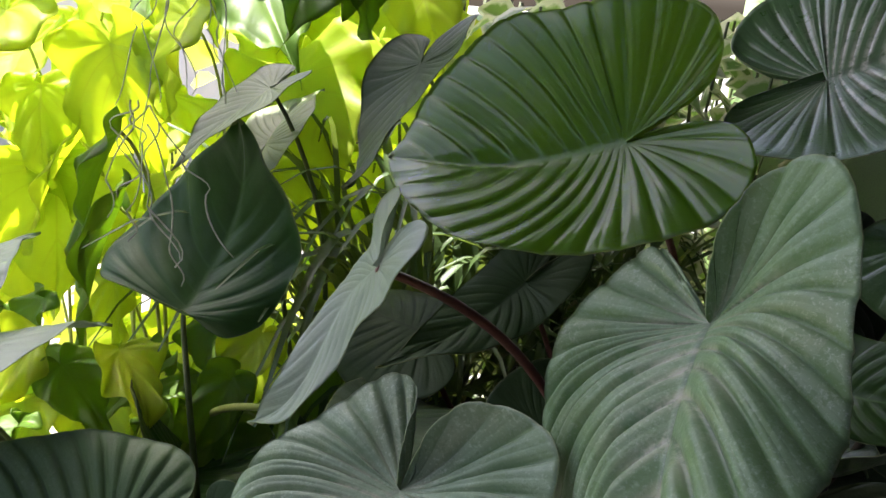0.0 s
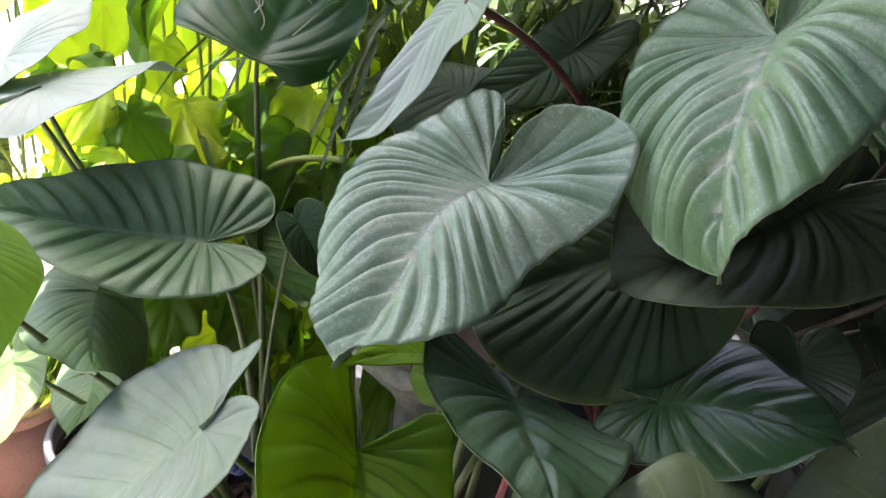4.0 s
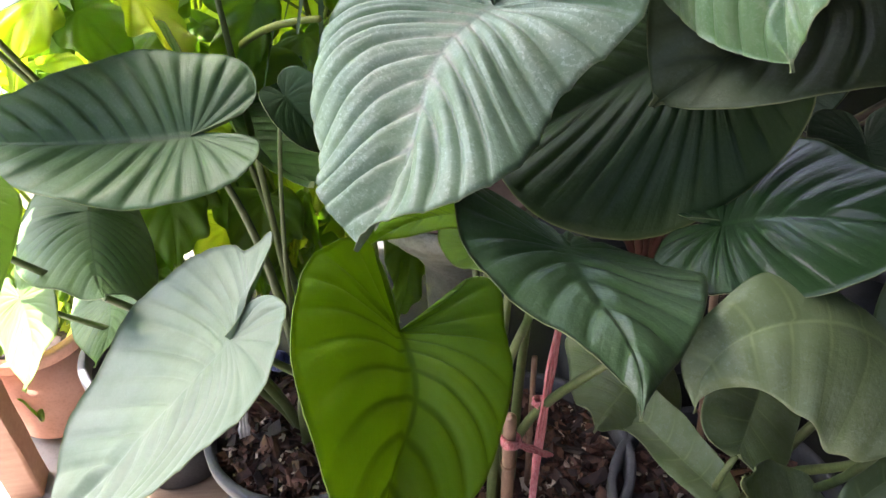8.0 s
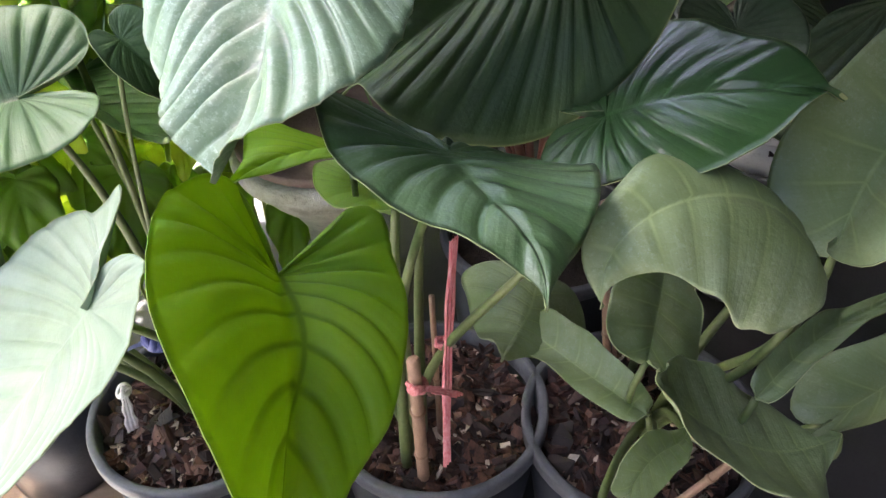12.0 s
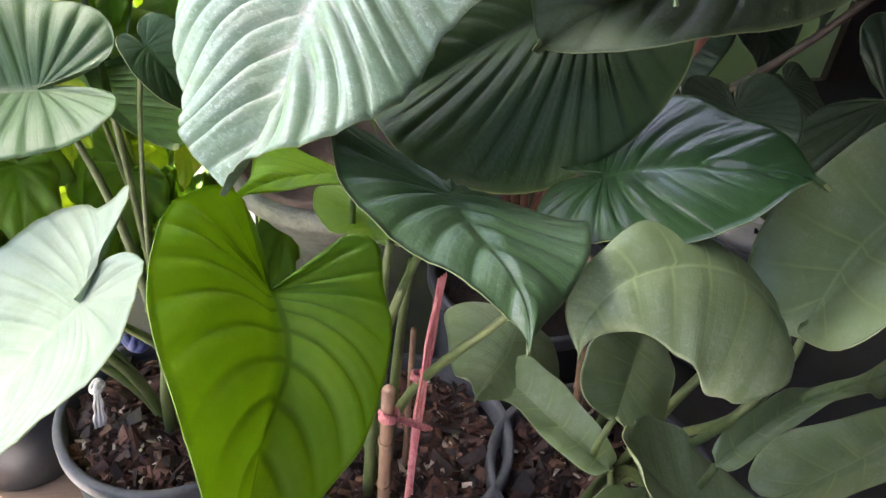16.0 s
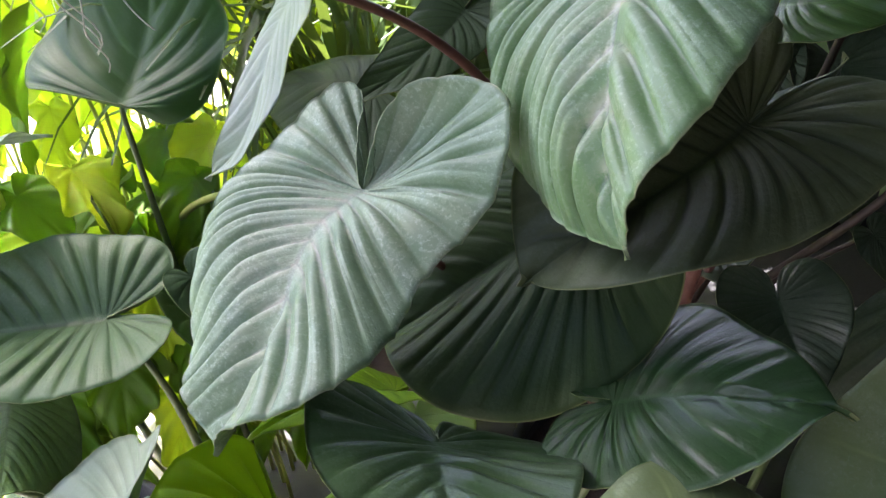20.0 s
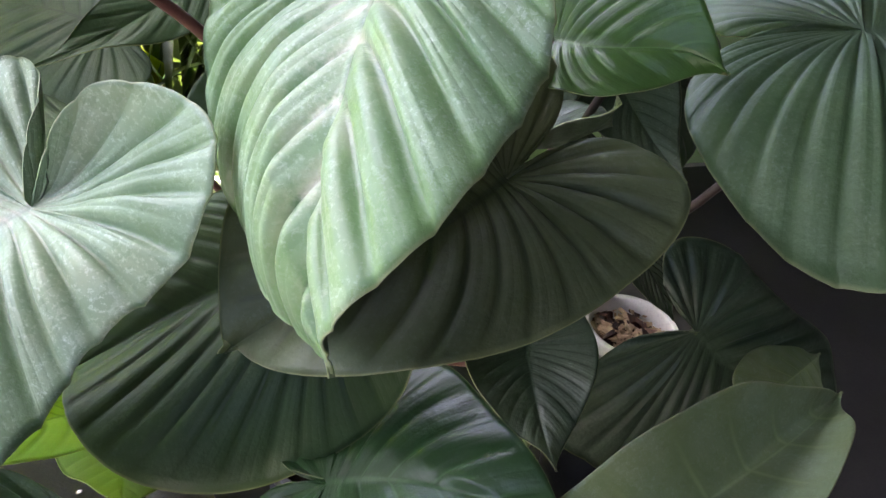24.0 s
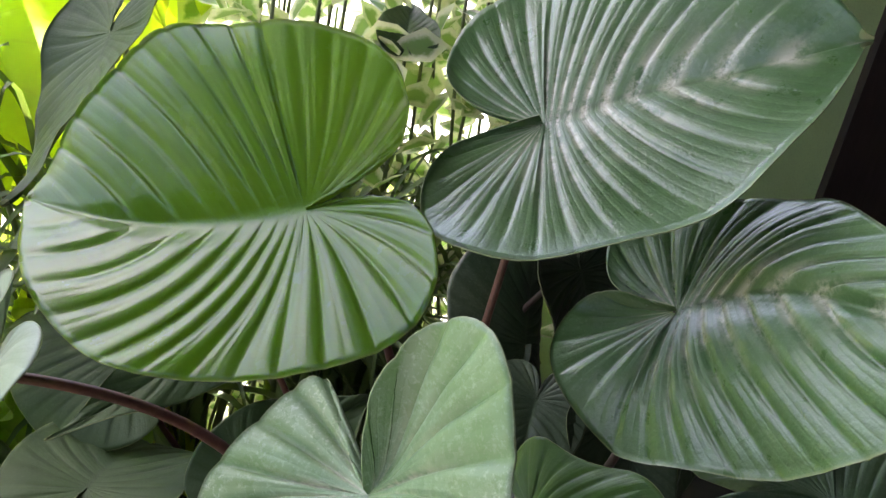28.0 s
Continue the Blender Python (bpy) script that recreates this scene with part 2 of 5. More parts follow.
VARIEG = variegated_material()
LIMESTEM = plain_material("lime_stem", (0.30, 0.36, 0.06), (0.42, 0.46, 0.12), 0.45, 30.0, 0.2)
STEM = plain_material("green_stem", (0.075, 0.115, 0.032), (0.135, 0.165, 0.06), 0.45, 30.0, 0.2)
DARKSTEM = plain_material("dark_stem", (0.035, 0.022, 0.016), (0.06, 0.04, 0.026), 0.5, 30.0, 0.2)
REDSTEM = plain_material("red_stem", (0.11, 0.04, 0.03), (0.17, 0.075, 0.055), 0.42, 30.0, 0.2)
PLASTIC = plain_material("black_plastic", (0.018, 0.020, 0.024), (0.034, 0.037, 0.043), 0.42, 12.0, 0.25)
RIMGREY = plain_material("worn_grey_plastic", (0.055, 0.058, 0.066), (0.10, 0.105, 0.115), 0.5, 25.0, 0.3)
def chip_material(name, shades, rough):
    m, t, bs = material(name)
    geo = t.nodes.new("ShaderNodeNewGeometry")
    rampn = t.nodes.new("ShaderNodeValToRGB")
    rampn.color_ramp.interpolation = "LINEAR"
    e = rampn.color_ramp.elements
    e[0].color, e[1].color = (*shades[0], 1), (*shades[-1], 1)
    for k, c in enumerate(shades[1:-1]):
        e.new((k + 1) / (len(shades) - 1)).color = (*c, 1)
    t.links.new(geo.outputs["Random Per Island"], rampn.inputs[0])
    grain = noisy(t, 120.0, 5.0, 0.7, (1.0, 0.3, 1.0))
    t.links.new(mixed(t, rampn.outputs[0], tuple(c * 0.35 for c in shades[0]), ramp(t, grain, 0.45, 0.7)), bs.inputs["Base Color"])
    bs.inputs["Roughness"].default_value = rough
    relief(t, bs, grain, 0.8, 0.002)
    return m


BARK = chip_material("bark_chip", [(0.014, 0.008, 0.006), (0.035, 0.015, 0.010), (0.06, 0.024, 0.015), (0.10, 0.042, 0.026), (0.19, 0.095, 0.06)], 0.7)
PERLITE = plain_material("pale_chip", (0.45, 0.36, 0.27), (0.62, 0.52, 0.42), 0.8, 40.0, 0.6)
STRAW = plain_material("tan_chip", (0.34, 0.24, 0.15), (0.48, 0.36, 0.24), 0.8, 40.0, 0.6)
SOIL = plain_material("dark_soil", (0.018, 0.012, 0.009), (0.045, 0.028, 0.02), 0.9, 60.0, 1.0)
TILE = plain_material("dark_floor", (0.016, 0.016, 0.018), (0.03, 0.03, 0.032), 0.6, 4.0, 0.3)
CONCRETE = plain_material("pale_concrete", (0.25, 0.245, 0.23), (0.34, 0.33, 0.31), 0.85, 3.0, 0.5)
WOOD = plain_material("weathered_wood", (0.24, 0.16, 0.10), (0.38, 0.27, 0.18), 0.7, 8.0, 0.5, stretch=(1.0, 12.0, 12.0))
REDWOOD = plain_material("stained_wood", (0.36, 0.17, 0.10), (0.46, 0.25, 0.15), 0.55, 8.0, 0.4, stretch=(12.0, 12.0, 1.0))
TERRACOTTA = plain_material("terracotta", (0.48, 0.24, 0.16), (0.60, 0.34, 0.25), 0.8, 9.0, 0.4)
STONE = plain_material("grey_stone", (0.27, 0.27, 0.20), (0.50, 0.49, 0.39), 0.85, 26.0, 1.0)
BAMBOO = plain_material("dry_bamboo", (0.22, 0.13, 0.085), (0.34, 0.21, 0.14), 0.55, 20.0, 0.3, stretch=(6.0, 6.0, 1.0))
PINK = plain_material("pink_raffia", (0.55, 0.10, 0.12), (0.75, 0.36, 0.36), 0.5, 40.0, 0.7, stretch=(8.0, 8.0, 0.6))
BLUE = plain_material("blue_tape", (0.03, 0.04, 0.16), (0.06, 0.08, 0.28), 0.4, 40.0, 0.5)
WHITE = plain_material("white_string", (0.68, 0.66, 0.64), (0.80, 0.79, 0.77), 0.7, 60.0, 0.5)
MOSS = plain_material("pale_moss", (0.40, 0.42, 0.30), (0.58, 0.60, 0.45), 0.8, 60.0, 0.3)
WALLGREEN = plain_material("green_paint", (0.52, 0.76, 0.34), (0.58, 0.80, 0.40), 0.6, 3.0, 0.15)
DARKWOOD = plain_material("dark_door", (0.030, 0.021, 0.018), (0.048, 0.034, 0.029), 0.5, 5.0, 0.3, stretch=(10.0, 10.0, 1.0))
ROOFING = plain_material("grey_sheet", (0.04, 0.04, 0.04), (0.06, 0.06, 0.06), 0.6, 4.0, 0.2)
WHITEPOT = plain_material("white_glaze", (0.70, 0.69, 0.66), (0.78, 0.77, 0.74), 0.3, 10.0, 0.1)
def banded_material():
    """Yellow-green snake-plant leaf with dark broken cross bands."""
    m, t, b = material("snake_leaf")
    band = ramp(t, noisy(t, 9.0, 6.0, 0.65, (1.0, 1.0, 7.0)), 0.5, 0.58)
    col = mixed(t, (0.36, 0.42, 0.14), (0.05, 0.085, 0.03), band)
    t.links.new(mixed(t, col, (0.5, 0.5, 0.2), ramp(t, noisy(t, 5.0), 0.6, 0.75)), b.inputs["Base Color"])
    b.inputs["Roughness"].default_value = 0.42
    relief(t, b, band, 0.3)
    return m


SANSE = banded_material()


# ---- mesh helpers ----
def finish(name, verts, faces, mat, parent=None, label="", smooth=True, uvs=None):
    me = bpy.data.meshes.new(name)
    me.from_pydata([tuple(v) for v in verts], [], faces)
    me.materials.append(mat)
    if smooth:
        me.polygons.foreach_set("use_smooth", [True] * len(me.polygons))
    if uvs is not None:
        layer = me.uv_layers.new(name="blade")
        loops = np.empty(len(me.loops), dtype=np.int32)
        me.loops.foreach_get("vertex_index", loops)
        layer.data.foreach_set("uv", np.asarray(uvs, dtype=np.float32)[loops].ravel())
    me.update()
    ob = new(name, me)
    if parent is not None:
        ob.parent = parent
    if label:
        tagged(ob, label)
    return ob


def part(name, bm, mat, parent, label="", smooth=False):
    me = bpy.data.meshes.new(name)
    bm.to_mesh(me)
    bm.free()
    me.materials.append(mat)
    if smooth:
        me.polygons.foreach_set("use_smooth", [True] * len(me.polygons))
    ob = new(name, me)
    if parent is not None:
        ob.parent = parent
    if label:
        tagged(ob, label)
    return ob


def empty_thing(name, at, label, category, group=""):
    ob = new(name)
    ob.location = at
    ob.empty_display_size = 0.05
    return tagged(ob, label, category, group)


def lathe(profile, n=48, wob=0.0):
    """Verts and faces of a profile of (radius, height) turned round z."""
    v, f = [], []
    for i in range(n):
        a = 2 * math.pi * i / n
        k = 1 + wob * math.sin(2 * a + 0.6)
        v += [(r * k * math.cos(a), r * k * math.sin(a), z) for r, z in profile]
    m = len(profile)
    for i in range(n):
        for j in range(m - 1):
            a, b = i * m + j, ((i + 1) % n) * m + j
            f.append((a, b, b + 1, a + 1))
    return v, f


def tube(points, r0, r1, sides=8, samples=20):
    """A round stem through a Bezier of four points, tapering from r0 to r1, with closed ends."""
    p = [np.array(q, float) for q in points]
    t = np.linspace(0, 1, samples)[:, None]
    c = (1 - t) ** 3 * p[0] + 3 * (1 - t) ** 2 * t * p[1] + 3 * (1 - t) * t * t * p[2] + t ** 3 * p[3]
    d = np.gradient(c, axis=0)
    d /= np.linalg.norm(d, axis=1)[:, None] + 1e-9
    ref = np.array((0.31, 0.87, 0.38))
    verts, faces = [], []
    for i in range(samples):
        a = np.cross(d[i], ref)
        a /= np.linalg.norm(a) + 1e-9
        b = np.cross(d[i], a)
        r = r0 + (r1 - r0) * i / (samples - 1)
        for k in range(sides):
            w = 2 * math.pi * k / sides
            verts.append(c[i] + r * (math.cos(w) * a + math.sin(w) * b))
    for i in range(samples - 1):
        for k in range(sides):
            q, s = i * sides + k, i * sides + (k + 1) % sides
            faces.append((q, s, s + sides, q + sides))
    faces.append(tuple(range(sides))[::-1])
    faces.append(tuple(range((samples - 1) * sides, samples * sides)))
    return verts, faces


def box_bm(sx, sy, sz, bevel=0.003):
    bm = bmesh.new()
    bmesh.ops.create_cube(bm, size=1.0)
    bmesh.ops.scale(bm, vec=(sx, sy, sz), verts=bm.verts)
    if bevel:
        bmesh.ops.bevel(bm, geom=bm.edges[:], offset=bevel, segments=2, affect="EDGES", profile=0.6)
    return bm


# ---- the leaf ----
def bezier(p, n):
    t = np.linspace(0, 1, n)[:, None]
    p = [np.array(q, float) for q in p]
    return (1 - t) ** 3 * p[0] + 3 * (1 - t) ** 2 * t * p[1] + 3 * (1 - t) * t * t * p[2] + t ** 3 * p[3]


def heart_half(L, w, b, yw, tipc, drip, gape=0.0):
    """Half the outline of a heart-shaped blade, from the notch, wide open by gape, round the lobe to the drip tip."""
    lx, end = 0.45 * w, L * (1 - drip)
    a1 = bezier([(0, 0), ((0.03 + 0.35 * gape) * w, -0.55 * b), ((0.08 + 0.5 * gape) * w, -b), (lx, -b)], 25)
    a2 = bezier([(lx, -b), (lx + 0.36 * w, -b), (w, yw - 0.55 * (yw + b)), (w, yw)], 25)
    a3 = bezier([(w, yw), (w, yw + 0.42 * (end - yw)), (tipc * w, end - 0.25 * (end - yw)), (0.009 * L, end)], 45)
    a4 = bezier([(0.009 * L, end), (0.007 * L, end + 0.3 * (L - end)), (0.005 * L, end + 0.6 * (L - end)), (0, L)], 8)
    return np.vstack([a1, a2[1:], a3[1:], a4[1:]])


def bend(x, y, z, L, w, droop, tip, lobe, fl, fr, cup, side, twist):
    """Folds, cups, twists and droops a flat blade."""
    z = z + np.where(x < 0, fl, fr) * np.abs(x) + cup * x * x / w
    s = np.linspace(-0.8 * L, 1.02 * L, 183)
    u = s / L
    a = np.where(u > 0, droop * u + tip * np.clip(u - 0.6, 0, 1) ** 2 * 6, lobe * u)
    ds = s[1] - s[0]
    am = (a[1:] + a[:-1]) / 2
    cy, cz = np.r_[0, np.cumsum(np.cos(am) * ds)], np.r_[0, np.cumsum(-np.sin(am) * ds)]
    cy, cz = cy - np.interp(0, s, cy), cz - np.interp(0, s, cz)
    ay, my, mz = np.interp(y, s, a), np.interp(y, s, cy), np.interp(y, s, cz)
    tw = twist * y / L
    xx, zz = x * np.cos(tw) - z * np.sin(tw), x * np.sin(tw) + z * np.cos(tw)
    xx = xx + side * L * (np.clip(y, 0, None) / L) ** 2
    return np.stack([xx, my + zz * np.sin(ay), mz + zz * np.cos(ay)], -1)


def blade(L=0.25, w=0.4, b=0.3, yw=0.12, tipc=0.12, asy=0.0, droop=0.4, tip=0.1, lobe=0.2, fl=0.1, fr=0.1, cup=0.0, side=0.0, twist=0.0,
          veins=18, pleat=0.30, wave=0.004, per=9, rows=19, thick=0.0009, pinnate=False, drip=0.03, curl=0.0, lobe_r=1.0, small=1, horn=0.0, rolled=0.0, crest=0.5, fan=3.2, fade=0.8, root=0.22, sway=0.0, gape=0.0, lift=(0,) * 6, wide=(0,) * 6, seed=0):
    """Verts, faces and uvs of a blade with pleats between its veins; w, b and yw as shares of the length L.
    lift and wide: slow waves of the two margins, up and outwards; sway: an S-bend of the midrib."""
    half = heart_half(L, w * L, b * L, yw * L, tipc, drip, gape)
    step = np.r_[0, np.cumsum(np.linalg.norm(np.diff(half, axis=0), axis=1))]
    ns = veins * per + 1
    s = np.linspace(0, 1, ns)
    edge = np.stack([np.interp(s * step[-1], step, half[:, k]) for k in (0, 1)], -1)
    start = np.stack([np.zeros(ns), L * (0.9 * s ** 1.15 + 0.1 * s ** 4 if pinnate else np.clip((s - 0.30) / 0.70, 0, 1) ** fan)], -1)
    gap = edge - start
    ctrl = start + gap * np.stack([0.5 + 0.12 * (gap[:, 1] > 0), np.where(gap[:, 1] > 0, 0.3, 0.68)], -1)
    q = np.linspace(0, 1, rows)
    qq = q[:, None, None]
    grid = (1 - qq) ** 2 * start + 2 * (1 - qq) * qq * ctrl + qq ** 2 * edge      # rows x ns x 2
    gapw = np.minimum(np.linalg.norm(np.gradient(grid, axis=1), axis=-1) * (ns - 1) / veins, 0.085 * L)
    rng = np.random.RandomState(seed)
    sheets, uv = [], []
    for sign in (-1, 1):
        ph = rng.rand(4) * 6.28
        warp = np.clip(s * veins + 0.14 * np.sin(s * 9 + ph[0]) * np.sin(np.pi * s), 0, veins)
        cell = np.clip(np.floor(warp).astype(int), 0, veins - 1)
        part_way = np.clip(warp - cell, 0, 1)
        force = 0.72 + 0.42 * rng.rand(veins)
        hump = np.sin(np.pi * part_way ** 0.8) ** crest - 0.10 * np.exp(-((part_way - 0.55) / 0.09) ** 2)
        amp = np.clip(q / root, 0, 1) * (1 - fade * np.clip((q - 0.55) / 0.45, 0, 1) ** 1.5)
        size = np.clip((1 - s) / 0.10, 0, 1) * np.clip(s / 0.06, 0.2, 1) * force[cell]
        z = pleat * gapw * amp[:, None] * (hump * size)[None]
        z = z + 0.012 * L * (q[:, None] ** 1.5) * np.sin(s * 7 + q[:, None] * 3 + ph[1])
        z = z + wave * L * 4 * (q[:, None] ** 3) * (np.sin(s * 15 + ph[2]) + 0.6 * np.sin(s * 31 + ph[3]))[None]
        slow = np.stack([np.sin((k + 1) * np.pi * s) for k in range(3)])
        up, out = np.array(lift[:3] if sign < 0 else lift[3:]) @ slow, np.array(wide[:3] if sign < 0 else wide[3:]) @ slow
        z = z + L * up[None] * q[:, None] ** 2
        x = sign * grid[..., 0] * (1 + (asy if sign < 0 else -asy)) * (1 + 2 * out)[None]
        z = z - rolled * w * L * np.clip((q[:, None] - 0.72) / 0.28, 0, 1) ** 2 * np.clip((1 - s) / 0.1, 0, 1)
        y = grid[..., 1]
        if sign == small:
            y = np.where(y < 0, y * lobe_r, y)
        else:
            y = y - horn * L * np.exp(-((s - 0.13) / 0.05) ** 2) * q[:, None] ** 2
        if curl and sign == small:
            roll_up = np.clip(sign * x / (w * L) - 0.3, 0, 1) * np.clip((0.35 * L - grid[..., 1]) / (0.5 * L), 0, 1)
            z, x = z + curl * w * L * roll_up ** 1.5, x - sign * 0.6 * curl * w * L * roll_up ** 2
        x = x + sway * L * np.sin(2 * np.pi * np.clip(y, 0, L) / L)
        sheets.append(bend(x, y, z, L, w * L, droop, tip, lobe, fl, fr, cup, side, twist))
        uv.append(np.stack([np.broadcast_to(warp, z.shape), q[:, None] * (1 + np.clip((s - 0.983) / 0.01, 0, 1))[None]], -1))
    # left margin to midrib to right margin, top and underside
    top = np.concatenate([sheets[0][::-1], sheets[1][1:]], 0)
    tuv = np.concatenate([uv[0][::-1], uv[1][1:]], 0)
    nr = top.shape[0]
    du, dv = np.gradient(top, axis=1), np.gradient(top, axis=0)
    nor = np.cross(dv, du)
    nor /= np.linalg.norm(nor, axis=-1)[..., None] + 1e-9
    low = top - nor * thick
    verts = np.concatenate([top.reshape(-1, 3), low.reshape(-1, 3)])
    uvs = np.concatenate([tuv.reshape(-1, 2), tuv.reshape(-1, 2)])
    idx = np.arange(nr * ns).reshape(nr, ns)
    a, b_, c, d = idx[:-1, :-1].ravel(), idx[:-1, 1:].ravel(), idx[1:, 1:].ravel(), idx[1:, :-1].ravel()
    o = nr * ns
    faces = np.stack([a, d, c, b_], 1).tolist() + np.stack([a + o, b_ + o, c + o, d + o], 1).tolist()
    for row in (idx[0], idx[-1]):
        faces += [[int(row[i]), int(row[i + 1]), int(row[i + 1] + o), int(row[i] + o)] for i in range(ns - 1)]
    return verts, faces, uvs


LEAF_SEED = [3]


def leaf(plant, place, mat, stalk=None, stalk_mat=None, label="", swing=0.35, thick=(0.0032, 0.0072), **shape):
    """One leaf of a plant: its blade, with the stalk under it running from the notch to the foot given."""
    LEAF_SEED[0] += 1
    verts, faces, uvs = blade(seed=LEAF_SEED[0], **shape)
    ob = finish("leaf", verts, faces, mat, plant, label, True, uvs)
    m = plant.matrix_basis.inverted() @ pose(*place)
    ob.matrix_basis = m
    if stalk is not None:
        world = pose(*place)
        s, foot = np.array(world.translation), np.array(stalk, float)
        back = -np.array(world.to_3x3() @ Vector((0, 1, 0)))
        down = -np.array(world.to_3x3() @ Vector((0, 0, 1)))
        span = np.linalg.norm(foot - s)
        h1 = s + (back * 0.30 + down * 0.45 + np.array((0, 0, -0.5))) * span * swing
        h2 = foot + np.array((0, 0, 0.45 * span)) + (s - foot) * np.array((0.12, 0.12, 0))
        v, f = tube([s + down * 0.001, h1, h2, foot], thick[0], thick[1])
        inv = world.inverted()
        finish("stalk", [inv @ Vector(q) for q in v], f, stalk_mat or STEM, ob)
    return ob


# ---- ground, walls and roof ----
def slab(name, x0, x1, y0, y1, z0, z1, mat, label, bevel=0.0):
    bm = box_bm(x1 - x0, y1 - y0, z1 - z0, bevel)
    bmesh.ops.translate(bm, vec=((x0 + x1) / 2, (y0 + y1) / 2, (z0 + z1) / 2), verts=bm.verts)
    return tagged(part(name, bm, mat, None), label, kind="structure")


slab("ground", -40, 40, -40, 60, -0.2, 0.0, CONCRETE, "pale concrete yard in hard sunlight")
slab("floor", -0.42, 2.9, -2.6, 2.07, 0.0, 0.004, TILE, "dark smooth porch floor")
# Roof slabs out of view: edges placed to block the sun, dark against bounce.
slab("ceiling", -1.05, -0.3, -2.6, 1.9, 2.7, 2.76, ROOFING, "unseen roof assumed over the porch, set to shade the plants")
slab("ceiling_2", -0.3, 3.0, -2.6, 2.6, 2.7, 2.76, ROOFING, "unseen roof extended north to stop sun patches")
slab("wall_west", -3.62, -3.5, -8.0, 8.0, 0.0, 1.25, WALLGREEN, "low green painted boundary wall of the yard")
# Out of view; added only to keep low south-west sky light off the leaves.
slab("wall_west_2", -2.52, -2.4, -8.0, 0.8, 0.0, 3.0, DARKWOOD, "unseen dark wall added to block low south-west light")
# Assumed wall behind the camera, dark so that little fill light comes back.
slab("wall_south", -1.05, 3.0, -2.72, -2.6, 0.0, 2.7, DARKWOOD, "unseen dark wall added to cut fill light from the south")
slab("wall_north", 0.95, 2.04, 2.1, 2.22, 0.0, 2.7, WALLGREEN, "green painted wall behind the plants")
slab("door_1", 2.04, 2.9, 2.07, 2.14, 0.0, 2.7, DARKWOOD, "dark brown door beside the green wall")
# Assumed wall, kept dark to stop bounce light from the east.
slab("wall_east", 2.9, 3.02, -2.6, 2.22, 0.0, 2.7, DARKWOOD, "assumed dark side wall that cuts bounce light")

# ---- plants ----
def pot(name, x, y, top, r, h, mat, label, soil=True, rim=0.013):
    ob = empty_thing(name, (x, y, top - h), label, "plant pot", "pots on the floor")
    taper = 0.78
    prof = [(0.002, 0.0), (r * taper - 0.008, 0.0), (r * taper, 0.008), (r * 0.955, h - 0.026), (r - rim - 0.004, h - 0.03), (r * taper - 0.012, 0.012), (0.002, 0.012)]
    v, f = lathe(prof, 64)
    finish("shell", v, f, mat, ob)
    lip = [(r * 0.957, h - 0.0262), (r - 0.002, h - 0.0245), (r, h - 0.021), (r, h - 0.004), (r - 0.0012, h - 0.001), (r - 0.004, h), (r - rim + 0.003, h), (r - rim, h - 0.002), (r - rim - 0.003, h - 0.03)]
    v, f = lathe(lip, 72)
    finish("rim", v, f, RIMGREY if mat is PLASTIC else mat, ob)
    if soil:
        v, f = lathe([(0.001, h - 0.035), (r * 0.5, h - 0.038), (r - rim - 0.006, h - 0.045)], 40)
        finish("soil", v, f, SOIL, ob)
    return ob


def chips(parent_pot, r, z, count, seed, mats=(BARK,) * 11 + (PERLITE,)):
    rng = random.Random(seed)
    for k, mat in enumerate(dict.fromkeys(mats)):
        verts, faces = [], []
        share = mats.count(mat) / len(mats)
        for _ in range(int(count * share)):
            a, d = rng.uniform(0, 6.283), r * math.sqrt(rng.random())
            s = 0.0020 + 0.015 * rng.random() ** 3.2 if mat is BARK else rng.uniform(0.003, 0.008)
            m = pose(d * math.cos(a), d * math.sin(a), z + rng.uniform(-0.004, 0.012), rng.uniform(-50, 50), rng.uniform(-50, 50), rng.uniform(0, 360))
            n = len(verts)
            dims = (s * rng.uniform(1.0, 2.6), s * rng.uniform(0.45, 1.0), s * rng.uniform(0.14, 0.42))
            for sx, sy, sz in ((-1, -1, -1), (1, -1, -1), (1, 1, -1), (-1, 1, -1), (-1, -1, 1), (1, -1, 1), (1, 1, 1), (-1, 1, 1)):
                verts.append(m @ Vector((sx * dims[0] * rng.uniform(0.45, 1.0), sy * dims[1] * rng.uniform(0.4, 1), sz * dims[2] * rng.uniform(0.5, 1) + 0.3 * dims[2] * sx * sy)))
            faces += [tuple(n + i for i in q) for q in ((3, 2, 1, 0), (4, 5, 6, 7), (0, 1, 5, 4), (1, 2, 6, 5), (2, 3, 7, 6), (3, 0, 4, 7))]
        tagged(finish("bark" if mat is BARK else "grit", verts, faces, mat, parent_pot, "", False), kind="stuff")


p1 = pot("plant_pot", -0.213, 0.773, 0.285, 0.151, 0.27, PLASTIC, "black plastic pot filled with bark chips")
chips(p1, 0.125, 0.24, 1700, 1)
p2 = pot("plant_pot", 0.105, 0.655, 0.285, 0.158, 0.27, PLASTIC, "black plastic pot with bark and a stake")
chips(p2, 0.13, 0.24, 1750, 2)
p3 = pot("plant_pot", 0.36, 0.53, 0.285, 0.165, 0.27, PLASTIC, "black plastic pot with scuffed rim, under broad leaves")
chips(p3, 0.135, 0.24, 1700, 3)
pot("plant_pot", -0.42, 0.53, 0.27, 0.129, 0.25, PLASTIC, "empty black plastic pot", soil=False)
pot("plant_pot", 0.38, 0.90, 0.34, 0.17, 0.32, PLASTIC, "large black pot behind the others")

